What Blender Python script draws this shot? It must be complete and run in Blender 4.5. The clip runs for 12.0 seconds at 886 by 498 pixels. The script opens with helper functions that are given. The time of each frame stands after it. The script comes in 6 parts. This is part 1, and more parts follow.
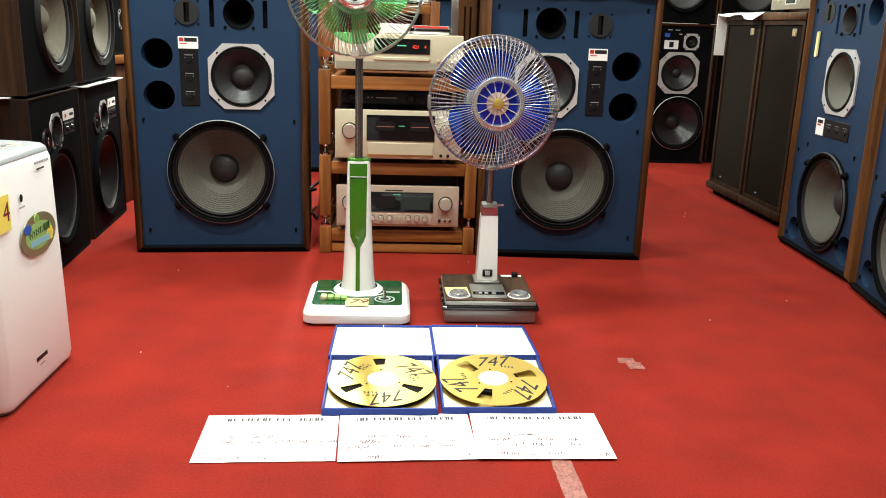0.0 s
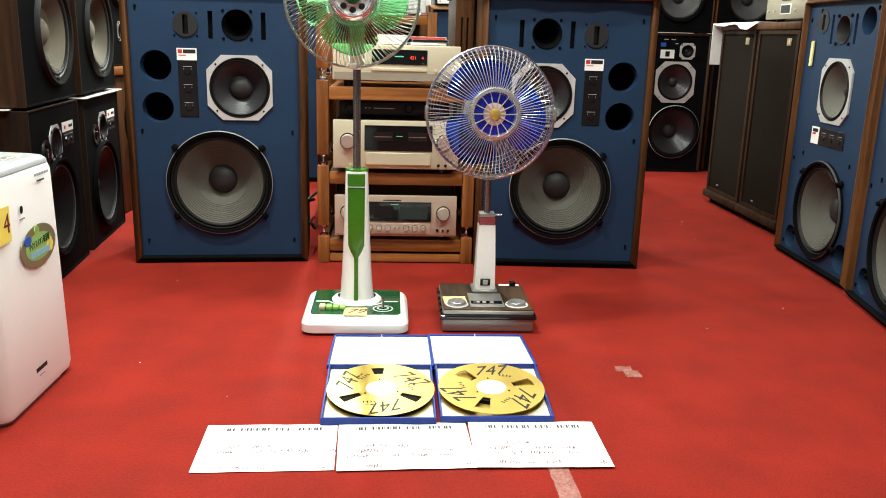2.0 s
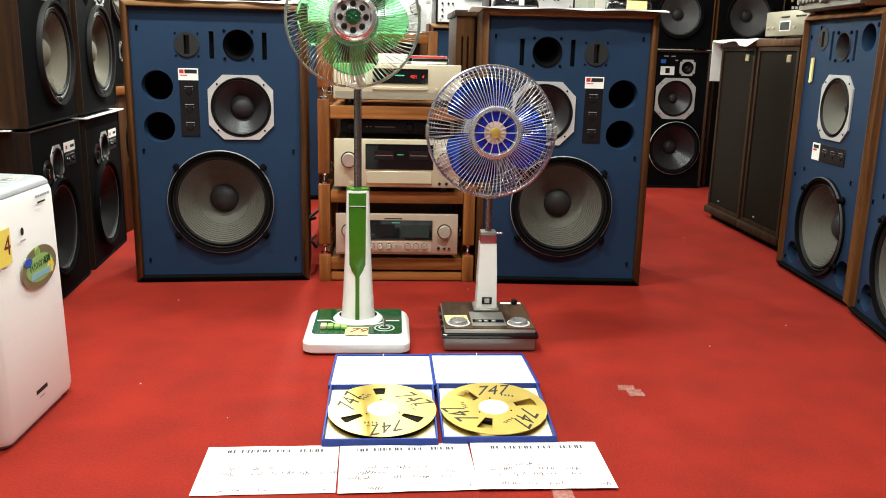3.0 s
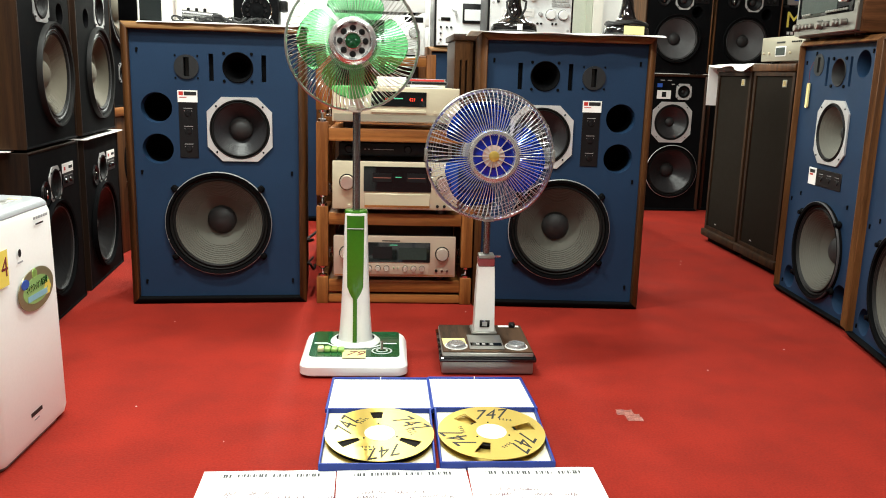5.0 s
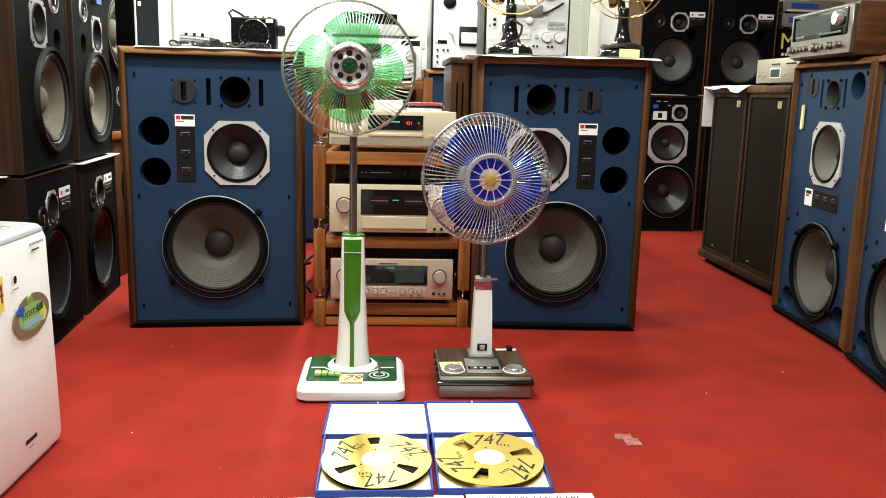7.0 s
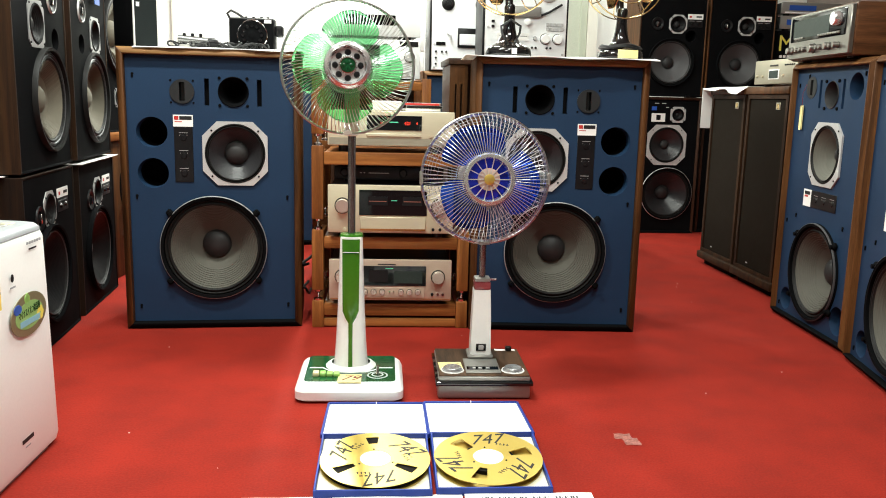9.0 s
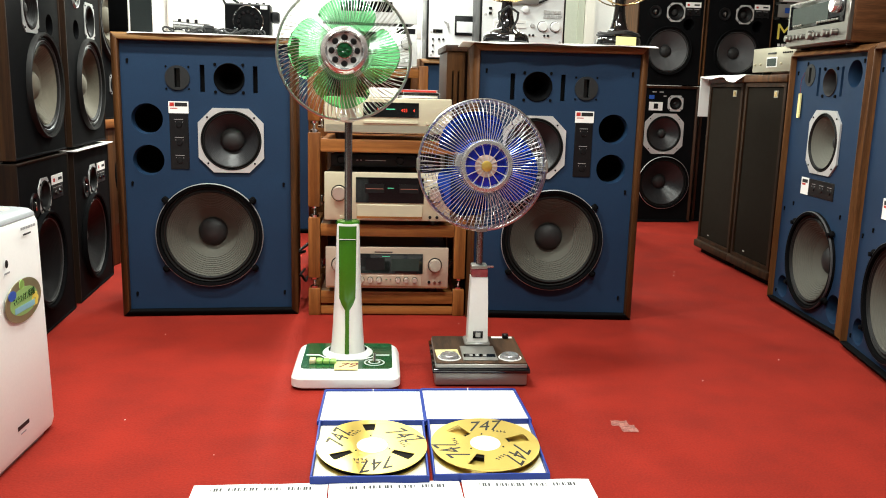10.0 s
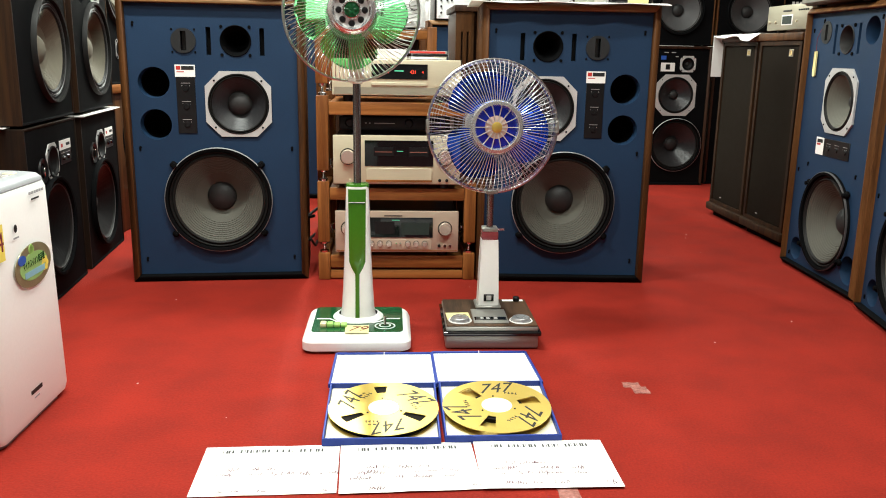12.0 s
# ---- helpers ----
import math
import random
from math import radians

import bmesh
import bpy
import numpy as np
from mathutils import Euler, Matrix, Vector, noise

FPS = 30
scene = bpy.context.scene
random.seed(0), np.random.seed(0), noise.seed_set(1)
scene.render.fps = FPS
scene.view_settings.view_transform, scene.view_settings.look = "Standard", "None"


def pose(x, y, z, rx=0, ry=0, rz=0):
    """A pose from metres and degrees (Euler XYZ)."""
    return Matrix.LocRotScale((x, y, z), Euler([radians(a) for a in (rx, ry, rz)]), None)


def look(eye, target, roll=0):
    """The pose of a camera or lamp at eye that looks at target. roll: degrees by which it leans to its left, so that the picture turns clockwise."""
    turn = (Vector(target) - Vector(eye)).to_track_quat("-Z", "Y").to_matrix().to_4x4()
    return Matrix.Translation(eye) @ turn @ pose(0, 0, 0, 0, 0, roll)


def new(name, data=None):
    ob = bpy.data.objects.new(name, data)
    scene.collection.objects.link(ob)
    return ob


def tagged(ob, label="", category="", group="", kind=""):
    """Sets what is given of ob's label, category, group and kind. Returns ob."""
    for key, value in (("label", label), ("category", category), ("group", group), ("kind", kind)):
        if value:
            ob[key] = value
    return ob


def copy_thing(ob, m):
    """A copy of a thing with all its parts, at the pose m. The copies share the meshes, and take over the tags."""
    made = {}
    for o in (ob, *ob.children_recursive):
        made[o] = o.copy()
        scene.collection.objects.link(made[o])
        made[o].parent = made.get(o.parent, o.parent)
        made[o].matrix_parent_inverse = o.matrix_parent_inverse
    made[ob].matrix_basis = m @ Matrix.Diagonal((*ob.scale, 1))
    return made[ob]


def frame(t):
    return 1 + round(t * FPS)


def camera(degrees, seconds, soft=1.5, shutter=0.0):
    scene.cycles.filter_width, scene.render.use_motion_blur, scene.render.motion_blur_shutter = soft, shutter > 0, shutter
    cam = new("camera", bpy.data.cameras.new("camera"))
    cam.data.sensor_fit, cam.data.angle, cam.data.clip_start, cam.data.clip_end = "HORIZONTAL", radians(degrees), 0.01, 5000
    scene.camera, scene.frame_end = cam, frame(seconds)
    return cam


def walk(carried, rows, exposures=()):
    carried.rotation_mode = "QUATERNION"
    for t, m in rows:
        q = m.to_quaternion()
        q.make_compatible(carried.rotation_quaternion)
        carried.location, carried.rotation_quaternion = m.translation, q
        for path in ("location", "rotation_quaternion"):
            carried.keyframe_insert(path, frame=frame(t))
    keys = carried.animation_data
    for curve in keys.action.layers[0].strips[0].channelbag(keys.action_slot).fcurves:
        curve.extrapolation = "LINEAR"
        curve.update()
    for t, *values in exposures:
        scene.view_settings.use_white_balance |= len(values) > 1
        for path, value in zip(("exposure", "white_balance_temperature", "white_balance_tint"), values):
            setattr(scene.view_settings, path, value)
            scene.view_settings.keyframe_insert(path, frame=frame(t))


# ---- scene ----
cam = camera(56.4, 12.0, soft=1.0)
PATH = [
    (0, (-0.262, -0.497, 0.873), (-0.002, 1.417, 0.353), 1.8),
    (0.5, (-0.263, -0.494, 0.871), (-0.002, 1.419, 0.347), 1.9),
    (1, (-0.262, -0.492, 0.87), (0.001, 1.419, 0.341), 1.9),
    (1.5, (-0.263, -0.5, 0.876), (0.002, 1.413, 0.355), 1.8),
    (2, (-0.262, -0.509, 0.878), (0.002, 1.41, 0.379), 1.6),
    (2.5, (-0.261, -0.509, 0.885), (0.002, 1.414, 0.405), 1.5),
    (3, (-0.26, -0.503, 0.886), (0.0, 1.425, 0.424), 1.3),
    (3.2, (-0.256, -0.499, 0.886), (0.001, 1.431, 0.429), 1.2),
    (5, (-0.265, -0.5, 0.891), (0.004, 1.438, 0.479), 1.6),
    (5.5, (-0.265, -0.499, 0.891), (0.006, 1.441, 0.488), 1.5),
    (6, (-0.263, -0.496, 0.897), (0.011, 1.447, 0.508), 1.5),
    (6.5, (-0.262, -0.495, 0.898), (0.013, 1.45, 0.521), 1.4),
    (7, (-0.262, -0.496, 0.903), (0.012, 1.451, 0.537), 1.4),
    (9, (-0.262, -0.493, 0.89), (0.016, 1.456, 0.533), 1.4),
    (9.5, (-0.261, -0.488, 0.885), (0.025, 1.457, 0.516), 1.5),
    (10, (-0.262, -0.486, 0.879), (0.024, 1.457, 0.499), 1.5),
    (10.5, (-0.26, -0.479, 0.874), (0.015, 1.46, 0.472), 1.2),
    (11, (-0.258, -0.473, 0.868), (0.008, 1.462, 0.438), 1.0),
    (11.5, (-0.26, -0.47, 0.865), (0.005, 1.461, 0.416), 1.0),
    (12, (-0.261, -0.471, 0.866), (0.001, 1.458, 0.405), 1.0),
]
walk(cam, [(t, look(eye, target, roll)) for t, eye, target, roll in PATH])

# ---- light ----
world = bpy.data.worlds.new("world")
scene.world = world
world.use_nodes = True
world.node_tree.nodes["Background"].inputs[0].default_value = (0.9, 0.95, 1.0, 1)
world.node_tree.nodes["Background"].inputs[1].default_value = 0.005
scene.view_settings.exposure = 0.0

CEIL = 2.75
# x, y, power, turn about the upright axis (0: the tube runs along y)
# none is in view; the fourth, sixth and seventh are added as fill
LIGHTS = [(-0.93, 1.85, 77, 90), (0.55, 1.1, 51, 90), (-0.2, 3.55, 62, 0), (1.2, 3.9, 18, 0), (-0.2, 5.2, 130, 0), (1.9, 5.4, 20, 0), (-0.8, -0.1, 40, 90)]
for lx, ly, power, turn in LIGHTS:
    lamp = bpy.data.lights.new("unseen_lamp", "AREA")
    lamp.shape, lamp.size, lamp.size_y, lamp.energy = "RECTANGLE", 0.12, 1.0, power
    lamp.color = (0.94, 1.0, 0.92)
    new("unseen_lamp", lamp).matrix_basis = pose(lx, ly, CEIL - 0.10, 0, 0, turn)

# ---- materials ----
def ramp(nt, fac, a, b, lo=0.3, hi=0.7):
    r = nt.nodes.new("ShaderNodeValToRGB")
    r.color_ramp.elements[0].position, r.color_ramp.elements[1].position = lo, hi
    r.color_ramp.elements[0].color, r.color_ramp.elements[1].color = (*a, 1), (*b, 1)
    nt.links.new(fac, r.inputs[0])
    return r.outputs[0]


def mat(name, col, rough=0.5, metal=0.0, vary=0.15, scale=6.0, fine=120.0, bump=0.05, stretch=(1, 1, 1), spread=0.0,
        trans=0.0, coat=0.0, emit=0.0, ior=1.45, dist=0.0005, spec=0.5, lo=0.3, hi=0.7):
    """A surface with two scales of variation, in metres on the object."""
    m = bpy.data.materials.new(name)
    m.use_nodes = True
    nt = m.node_tree
    p = nt.nodes["Principled BSDF"]
    tc = nt.nodes.new("ShaderNodeTexCoord")
    mp = nt.nodes.new("ShaderNodeMapping")
    mp.inputs["Scale"].default_value = stretch
    nt.links.new(tc.outputs["Object"], mp.inputs[0])
    n1, n2 = nt.nodes.new("ShaderNodeTexNoise"), nt.nodes.new("ShaderNodeTexNoise")
    n1.inputs["Scale"].default_value, n2.inputs["Scale"].default_value = scale, fine
    n1.inputs["Detail"].default_value, n2.inputs["Detail"].default_value = 5, 3
    for n in (n1, n2):
        nt.links.new(mp.outputs[0], n.inputs["Vector"])
    mix = nt.nodes.new("ShaderNodeMath")
    mix.operation = "MULTIPLY_ADD"
    nt.links.new(n2.outputs[0], mix.inputs[0])
    mix.inputs[1].default_value = 0.45
    half = nt.nodes.new("ShaderNodeMath")
    half.operation = "MULTIPLY"
    half.inputs[1].default_value = 0.55
    nt.links.new(n1.outputs[0], half.inputs[0])
    nt.links.new(half.outputs[0], mix.inputs[2])
    fac = mix.outputs[0]
    if spread:
        oi = nt.nodes.new("ShaderNodeObjectInfo")
        sh = nt.nodes.new("ShaderNodeMath")
        sh.operation = "MULTIPLY_ADD"
        nt.links.new(oi.outputs["Random"], sh.inputs[0])
        sh.inputs[1].default_value = spread
        nt.links.new(fac, sh.inputs[2])
        fac = sh.outputs[0]
    a = tuple(c * (1 - vary) for c in col)
    b = tuple(min(1, c * (1 + vary)) for c in col)
    nt.links.new(ramp(nt, fac, a, b, lo, hi), p.inputs["Base Color"])
    p.inputs["Specular IOR Level"].default_value = spec
    rr = nt.nodes.new("ShaderNodeMapRange")
    rr.inputs["To Min"].default_value, rr.inputs["To Max"].default_value = max(0.02, rough * 0.8), min(1, rough * 1.2)
    nt.links.new(n1.outputs[0], rr.inputs[0])
    nt.links.new(rr.outputs[0], p.inputs["Roughness"])
    p.inputs["Metallic"].default_value = metal
    p.inputs["IOR"].default_value = ior
    p.inputs["Transmission Weight"].default_value = trans
    p.inputs["Coat Weight"].default_value = coat
    if emit:
        p.inputs["Emission Color"].default_value, p.inputs["Emission Strength"].default_value = (*col, 1), emit
    if bump:
        bp = nt.nodes.new("ShaderNodeBump")
        bp.inputs["Strength"].default_value, bp.inputs["Distance"].default_value = bump, dist
        nt.links.new(n2.outputs[0], bp.inputs["Height"])
        nt.links.new(bp.outputs[0], p.inputs["Normal"])
    return m


def wood(name, dark, light, axis, rough=0.42, coat=0.1):
    """Veneer: long grain along one axis, with pores and broad figure."""
    m = bpy.data.materials.new(name)
    m.use_nodes = True
    nt = m.node_tree
    p = nt.nodes["Principled BSDF"]
    tc = nt.nodes.new("ShaderNodeTexCoord")
    mp = nt.nodes.new("ShaderNodeMapping")
    mp.inputs["Scale"].default_value = [0.06 if i == axis else 1.0 for i in range(3)]
    nt.links.new(tc.outputs["Object"], mp.inputs[0])
    oi = nt.nodes.new("ShaderNodeObjectInfo")
    sh = nt.nodes.new("ShaderNodeVectorMath")
    sh.operation = "ADD"
    nt.links.new(mp.outputs[0], sh.inputs[0])
    nt.links.new(oi.outputs["Random"], sh.inputs[1])
    n1, n2 = nt.nodes.new("ShaderNodeTexNoise"), nt.nodes.new("ShaderNodeTexNoise")
    n1.inputs["Scale"].default_value, n1.inputs["Detail"].default_value, n1.inputs["Distortion"].default_value = 28, 6, 0.6
    n2.inputs["Scale"].default_value, n2.inputs["Detail"].default_value = 420, 2
    for n in (n1, n2):
        nt.links.new(sh.outputs[0], n.inputs["Vector"])
    ad = nt.nodes.new("ShaderNodeMath")
    ad.operation = "MULTIPLY_ADD"
    nt.links.new(n2.outputs[0], ad.inputs[0])
    ad.inputs[1].default_value = 0.3
    nt.links.new(n1.outputs[0], ad.inputs[2])
    nt.links.new(ramp(nt, ad.outputs[0], dark, light, 0.48, 0.85), p.inputs["Base Color"])
    p.inputs["Roughness"].default_value = rough
    p.inputs["Specular IOR Level"].default_value = 0.2
    p.inputs["Coat Weight"].default_value = coat
    p.inputs["Coat Roughness"].default_value = 0.25
    bp = nt.nodes.new("ShaderNodeBump")
    bp.inputs["Strength"].default_value, bp.inputs["Distance"].default_value = 0.15, 0.0006
    nt.links.new(n2.outputs[0], bp.inputs["Height"])
    nt.links.new(bp.outputs[0], p.inputs["Normal"])
    return m


CARPET = mat("red_carpet", (0.251, 0.01786, 0.01016), 0.95, vary=0.17, scale=5.5, fine=170, bump=0.6, dist=0.003, spec=0.15, lo=0.38, hi=0.62)
BLUE = mat("blue_baffle_paint", (0.009135, 0.03002, 0.07047), 0.62, vary=0.14, scale=5, fine=240, bump=0.12, spec=0.3)
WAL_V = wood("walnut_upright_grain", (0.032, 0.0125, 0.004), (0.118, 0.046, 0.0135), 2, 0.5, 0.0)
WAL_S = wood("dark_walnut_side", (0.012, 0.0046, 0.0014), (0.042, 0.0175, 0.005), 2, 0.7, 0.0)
# monitor tops: light from above is put into this paler walnut
WAL_H_LIT = wood("walnut_level_grain_lit", (0.0924, 0.042, 0.01428), (0.3024, 0.1554, 0.05712), 0, 0.5, 0.0)
WAL_D = wood("walnut_deep_grain", (0.0378, 0.01428, 0.00588), (0.1428, 0.05712, 0.02184), 1)
# tall monitors' frames: their stronger light is put into this warmer walnut
WAL_O = wood("warm_walnut_frame_lit", (0.06, 0.023, 0.007), (0.20, 0.084, 0.026), 2, 0.5, 0.0)
TEAK_V = wood("teak_upright_grain", (0.1428, 0.0462, 0.01092), (0.3528, 0.1302, 0.0336), 2)
TEAK_H = wood("teak_level_grain", (0.168, 0.05544, 0.01344), (0.4032, 0.1554, 0.042), 0)
ROSE = wood("rosewood_print", (0.0252, 0.01344, 0.00672), (0.126, 0.0672, 0.03528), 1, 0.55, 0.0)
# dark walnut at half tone: shade low in the stack put into the colour
WAL_S_SHADED = wood("dark_walnut_side_shaded", (0.006, 0.0024, 0.0009), (0.022, 0.0095, 0.003), 2, 0.75, 0.0)
DARKWOOD = wood("dark_brown_veneer", (0.0168, 0.00756, 0.0042), (0.063, 0.02772, 0.01512), 2, 0.5)
BLACK = mat("black_paint", (0.0042, 0.0043, 0.0048), 0.7, vary=0.3, scale=8, fine=300, bump=0.1, spec=0.035)
SATIN = mat("black_satin_plastic", (0.0077, 0.0077, 0.00847), 0.35, vary=0.2, bump=0.04, spec=0.3)
GREYPL = mat("dark_grey_moulding", (0.021, 0.022, 0.023), 0.45, vary=0.15, bump=0.03, spec=0.3)
GLOSS = mat("black_gloss_enamel", (0.00616, 0.00616, 0.00693), 0.08, vary=0.2, bump=0.0, coat=0.5)
RUBBER = mat("rubber_surround", (0.00924, 0.008855, 0.00847), 0.55, vary=0.2, fine=400, bump=0.2, spec=0.25)
CONE = mat("paper_cone_grey_brown", (0.0846, 0.081, 0.0657), 0.8, vary=0.12, scale=14, fine=500, bump=0.25)
CONE_L = mat("paper_cone_pale", (0.1502, 0.1355, 0.1016), 0.85, vary=0.12, scale=14, fine=500, bump=0.25)
CONE_D = mat("paper_cone_dark", (0.009168, 0.009168, 0.009738), 0.5, vary=0.15, scale=14, fine=500, bump=0.2, spec=0.2)
CONE_G = mat("paper_cone_grey", (0.077, 0.077, 0.07931), 0.6, vary=0.12, scale=14, fine=500, bump=0.2)
CONE_T = mat("smooth_olive_cone", (0.105, 0.102, 0.083), 0.8, vary=0.12, scale=14, fine=400, bump=0.15)
DIMRIM = mat("dim_grey_ring", (0.06, 0.06, 0.062), 0.5, vary=0.1, bump=0.0)
CONE_S = mat("glossy_dark_cone", (0.022, 0.022, 0.024), 0.34, vary=0.15, scale=14, fine=300, bump=0.05, spec=0.6)
CAP = mat("dust_cap_grey", (0.01925, 0.01848, 0.01848), 0.6, vary=0.12, scale=20, fine=400, bump=0.15)
RIM = mat("bright_metal_rim", (0.315, 0.315, 0.315), 0.35, 0.3, vary=0.1, bump=0.0)
SILVER = mat("cast_aluminium", (0.559, 0.559, 0.5505), 0.45, 0.35, vary=0.08, scale=12, fine=300, bump=0.08)
STEEL = mat("brushed_steel_pole", (0.22, 0.22, 0.218), 0.26, 0.8, vary=0.15, scale=8, fine=200, bump=0.03, stretch=(1, 1, 0.1))
KNOBC = mat("pale_champagne_knob", (0.6622, 0.5929, 0.5082), 0.25, 0.7, vary=0.05, bump=0.0)
DIALC = mat("spun_silver_dial", (0.6006, 0.6083, 0.616), 0.25, 0.7, vary=0.25, scale=90, bump=0.1)
CHROME = mat("chrome", (0.82, 0.82, 0.83), 0.07, 1.0, vary=0.04, bump=0.0)
WIREB = mat("bright_chromed_wire", (0.80, 0.80, 0.80), 0.16, 0.6, vary=0.1, bump=0.0)
HUBC = mat("polished_hub_metal", (0.80, 0.80, 0.80), 0.14, 0.8, vary=0.08, scale=40, bump=0.0)
WIRE = mat("chromed_wire", (0.70, 0.70, 0.69), 0.28, 1.0, vary=0.1, bump=0.0)
CHAMP = mat("champagne_aluminium", (0.6098, 0.5455, 0.3905), 0.42, 0.25, vary=0.05, scale=10, fine=350, bump=0.04, stretch=(0.1, 1, 1))
ROSEG = mat("rose_gold_aluminium", (0.506, 0.3927, 0.2999), 0.42, 0.25, vary=0.05, scale=10, fine=350, bump=0.04, stretch=(0.1, 1, 1))
GREYGOLD = mat("grey_gold_faceplate", (0.385, 0.3542, 0.2695), 0.42, 0.5, vary=0.05, scale=10, fine=300, bump=0.04)
RECF = mat("dull_silver_receiver_face", (0.27, 0.26, 0.235), 0.36, 0.9, vary=0.06, scale=10, fine=300, bump=0.04)
SILVF = mat("silver_faceplate", (0.3234, 0.3157, 0.2926), 0.42, 0.5, vary=0.05, scale=10, fine=300, bump=0.04, stretch=(1, 0.1, 1))
WHITEF = mat("pale_deck_faceplate", (0.88, 0.90, 0.90), 0.4, 0.1, vary=0.04, scale=8, fine=200, bump=0.02)
GLASS_D = mat("dark_display_glass", (0.00616, 0.00693, 0.0077), 0.06, vary=0.1, bump=0.0, coat=0.0, spec=0.35)
GLASS_G = mat("smoked_tuner_glass", (0.030, 0.042, 0.037), 0.25, vary=0.2, bump=0.0, coat=0.0, spec=0.12)
WHITE = mat("white_moulded_plastic", (0.89, 0.90, 0.88), 0.32, vary=0.03, scale=4, fine=150, bump=0.02)
CREAM = mat("cream_plastic", (0.72, 0.70, 0.62), 0.35, vary=0.04, scale=4, fine=150, bump=0.02)
GREYTOP = mat("grey_plastic_top", (0.3234, 0.3388, 0.3542), 0.4, vary=0.06, scale=8, bump=0.05)
TRAYP = mat("cream_tray_lining", (0.80, 0.75, 0.58), 0.75, vary=0.03, scale=5, fine=300, bump=0.05)
PAPER = mat("white_paper", (0.86, 0.85, 0.82), 0.75, vary=0.025, scale=5, fine=300, bump=0.05)
WALLD = mat("shop_side_panelling", (0.16, 0.13, 0.11), 0.7, vary=0.15, scale=1.5, fine=90, bump=0.1)
WALLP = mat("white_wall_paint", (0.84, 0.84, 0.80), 0.8, vary=0.03, scale=1.5, fine=90, bump=0.1)
# unseen south wall, assumed dark so that it throws back less frontal fill
WALLS = mat("dark_unseen_wall", (0.22, 0.21, 0.19), 0.8, vary=0.1, scale=1.5, fine=90, bump=0.1)
CEILM = mat("ceiling_paint", (0.72, 0.72, 0.70), 0.85, vary=0.04, scale=2, fine=60, bump=0.1)
GREEN = mat("green_enamel_panel", (0.00616, 0.077, 0.02464), 0.15, vary=0.1, scale=6, bump=0.0, coat=0.4)
LIME = mat("green_column_inlay", (0.04235, 0.1771, 0.01232), 0.18, vary=0.08, scale=6, bump=0.0, coat=0.4)
LIMEKEY = mat("lime_push_key", (0.35, 0.62, 0.16), 0.3, vary=0.06, bump=0.0)
CREAMKEY = mat("pale_push_key", (0.75, 0.66, 0.38), 0.3, vary=0.06, bump=0.0)
GBLADE = mat("clear_green_blade", (0.25, 0.87, 0.37), 0.05, vary=0.04, bump=0.0, trans=0.94, ior=1.14)
BBLADE = mat("clear_blue_blade", (0.022, 0.11, 0.82), 0.06, vary=0.05, bump=0.0, trans=0.9, ior=1.09)
BHUB = mat("blue_hub_disc", (0.012, 0.025, 0.40), 0.12, vary=0.1, bump=0.0, coat=0.4)
PINKCL = mat("pale_pink_disc", (0.62, 0.47, 0.42), 0.2, vary=0.1, scale=60, bump=0.0, coat=0.3)
REDCL = mat("clear_red_collar", (0.5775, 0.1232, 0.1386), 0.12, vary=0.1, bump=0.0, trans=0.5)
GOLD = mat("gold_anodised_reel", (0.66, 0.48, 0.112), 0.34, 0.6, vary=0.05, scale=10, fine=300, bump=0.02)
BRASS = mat("worn_brass", (0.72, 0.52, 0.24), 0.25, 1.0, vary=0.15, scale=15, bump=0.05)
BOXBLUE = mat("blue_card_edge", (0.00924, 0.0385, 0.2772), 0.5, vary=0.12, scale=20, fine=200, bump=0.08)
INK = mat("black_print", (0.00924, 0.00924, 0.00924), 0.6, vary=0.2, bump=0.0)
PENINK = mat("purple_red_pen_ink", (0.1001, 0.02252, 0.04254), 0.6, vary=0.4, scale=60, bump=0.0)
GREYINK = mat("grey_offset_print", (0.0462, 0.04813, 0.05005), 0.6, vary=0.3, scale=80, bump=0.0)
TAPEPACK = mat("dark_wound_tape", (0.0077, 0.00616, 0.00462), 0.7, vary=0.2, bump=0.0, spec=0.1)
REDINK = mat("red_pen_ink", (0.1848, 0.0154, 0.0231), 0.6, vary=0.3, bump=0.0)
YELLOW = mat("yellow_sticky_note", (0.85, 0.72, 0.12), 0.7, vary=0.06, scale=10, bump=0.03)
PALEY = mat("pale_yellow_note", (0.85, 0.76, 0.35), 0.7, vary=0.06, scale=10, bump=0.03)
REDP = mat("red_print", (0.4851, 0.02772, 0.02079), 0.5, vary=0.1, bump=0.0)
BLUEP = mat("blue_print", (0.0231, 0.0924, 0.4235), 0.45, vary=0.1, bump=0.0)
LEDR = mat("red_display_digits", (1.0, 0.06, 0.03), 0.4, vary=0.0, bump=0.0, emit=0.9)
LEDG = mat("green_display_mark", (0.1, 0.6, 0.35), 0.4, vary=0.0, bump=0.0, emit=0.1)
METERL = mat("meter_lamp_line", (0.30, 0.11, 0.08), 0.4, vary=0.0, bump=0.0, emit=0.05)
GRILLE = mat("brown_grille_cloth", (0.0104, 0.007508, 0.00462), 0.9, vary=0.18, scale=30, fine=700, bump=0.5, dist=0.001, spec=0.1)
TAPE = mat("clear_packing_tape", (0.36, 0.144, 0.1178), 0.22, vary=0.4, scale=40, fine=160, bump=0.6, dist=0.002)
CABLE = mat("black_cable", (0.01078, 0.01078, 0.01155), 0.45, vary=0.2, bump=0.0)
SLATE = mat("slate_front_cloth", (0.0085, 0.0115, 0.0115), 0.8, vary=0.15, fine=400, bump=0.2, spec=0.2)
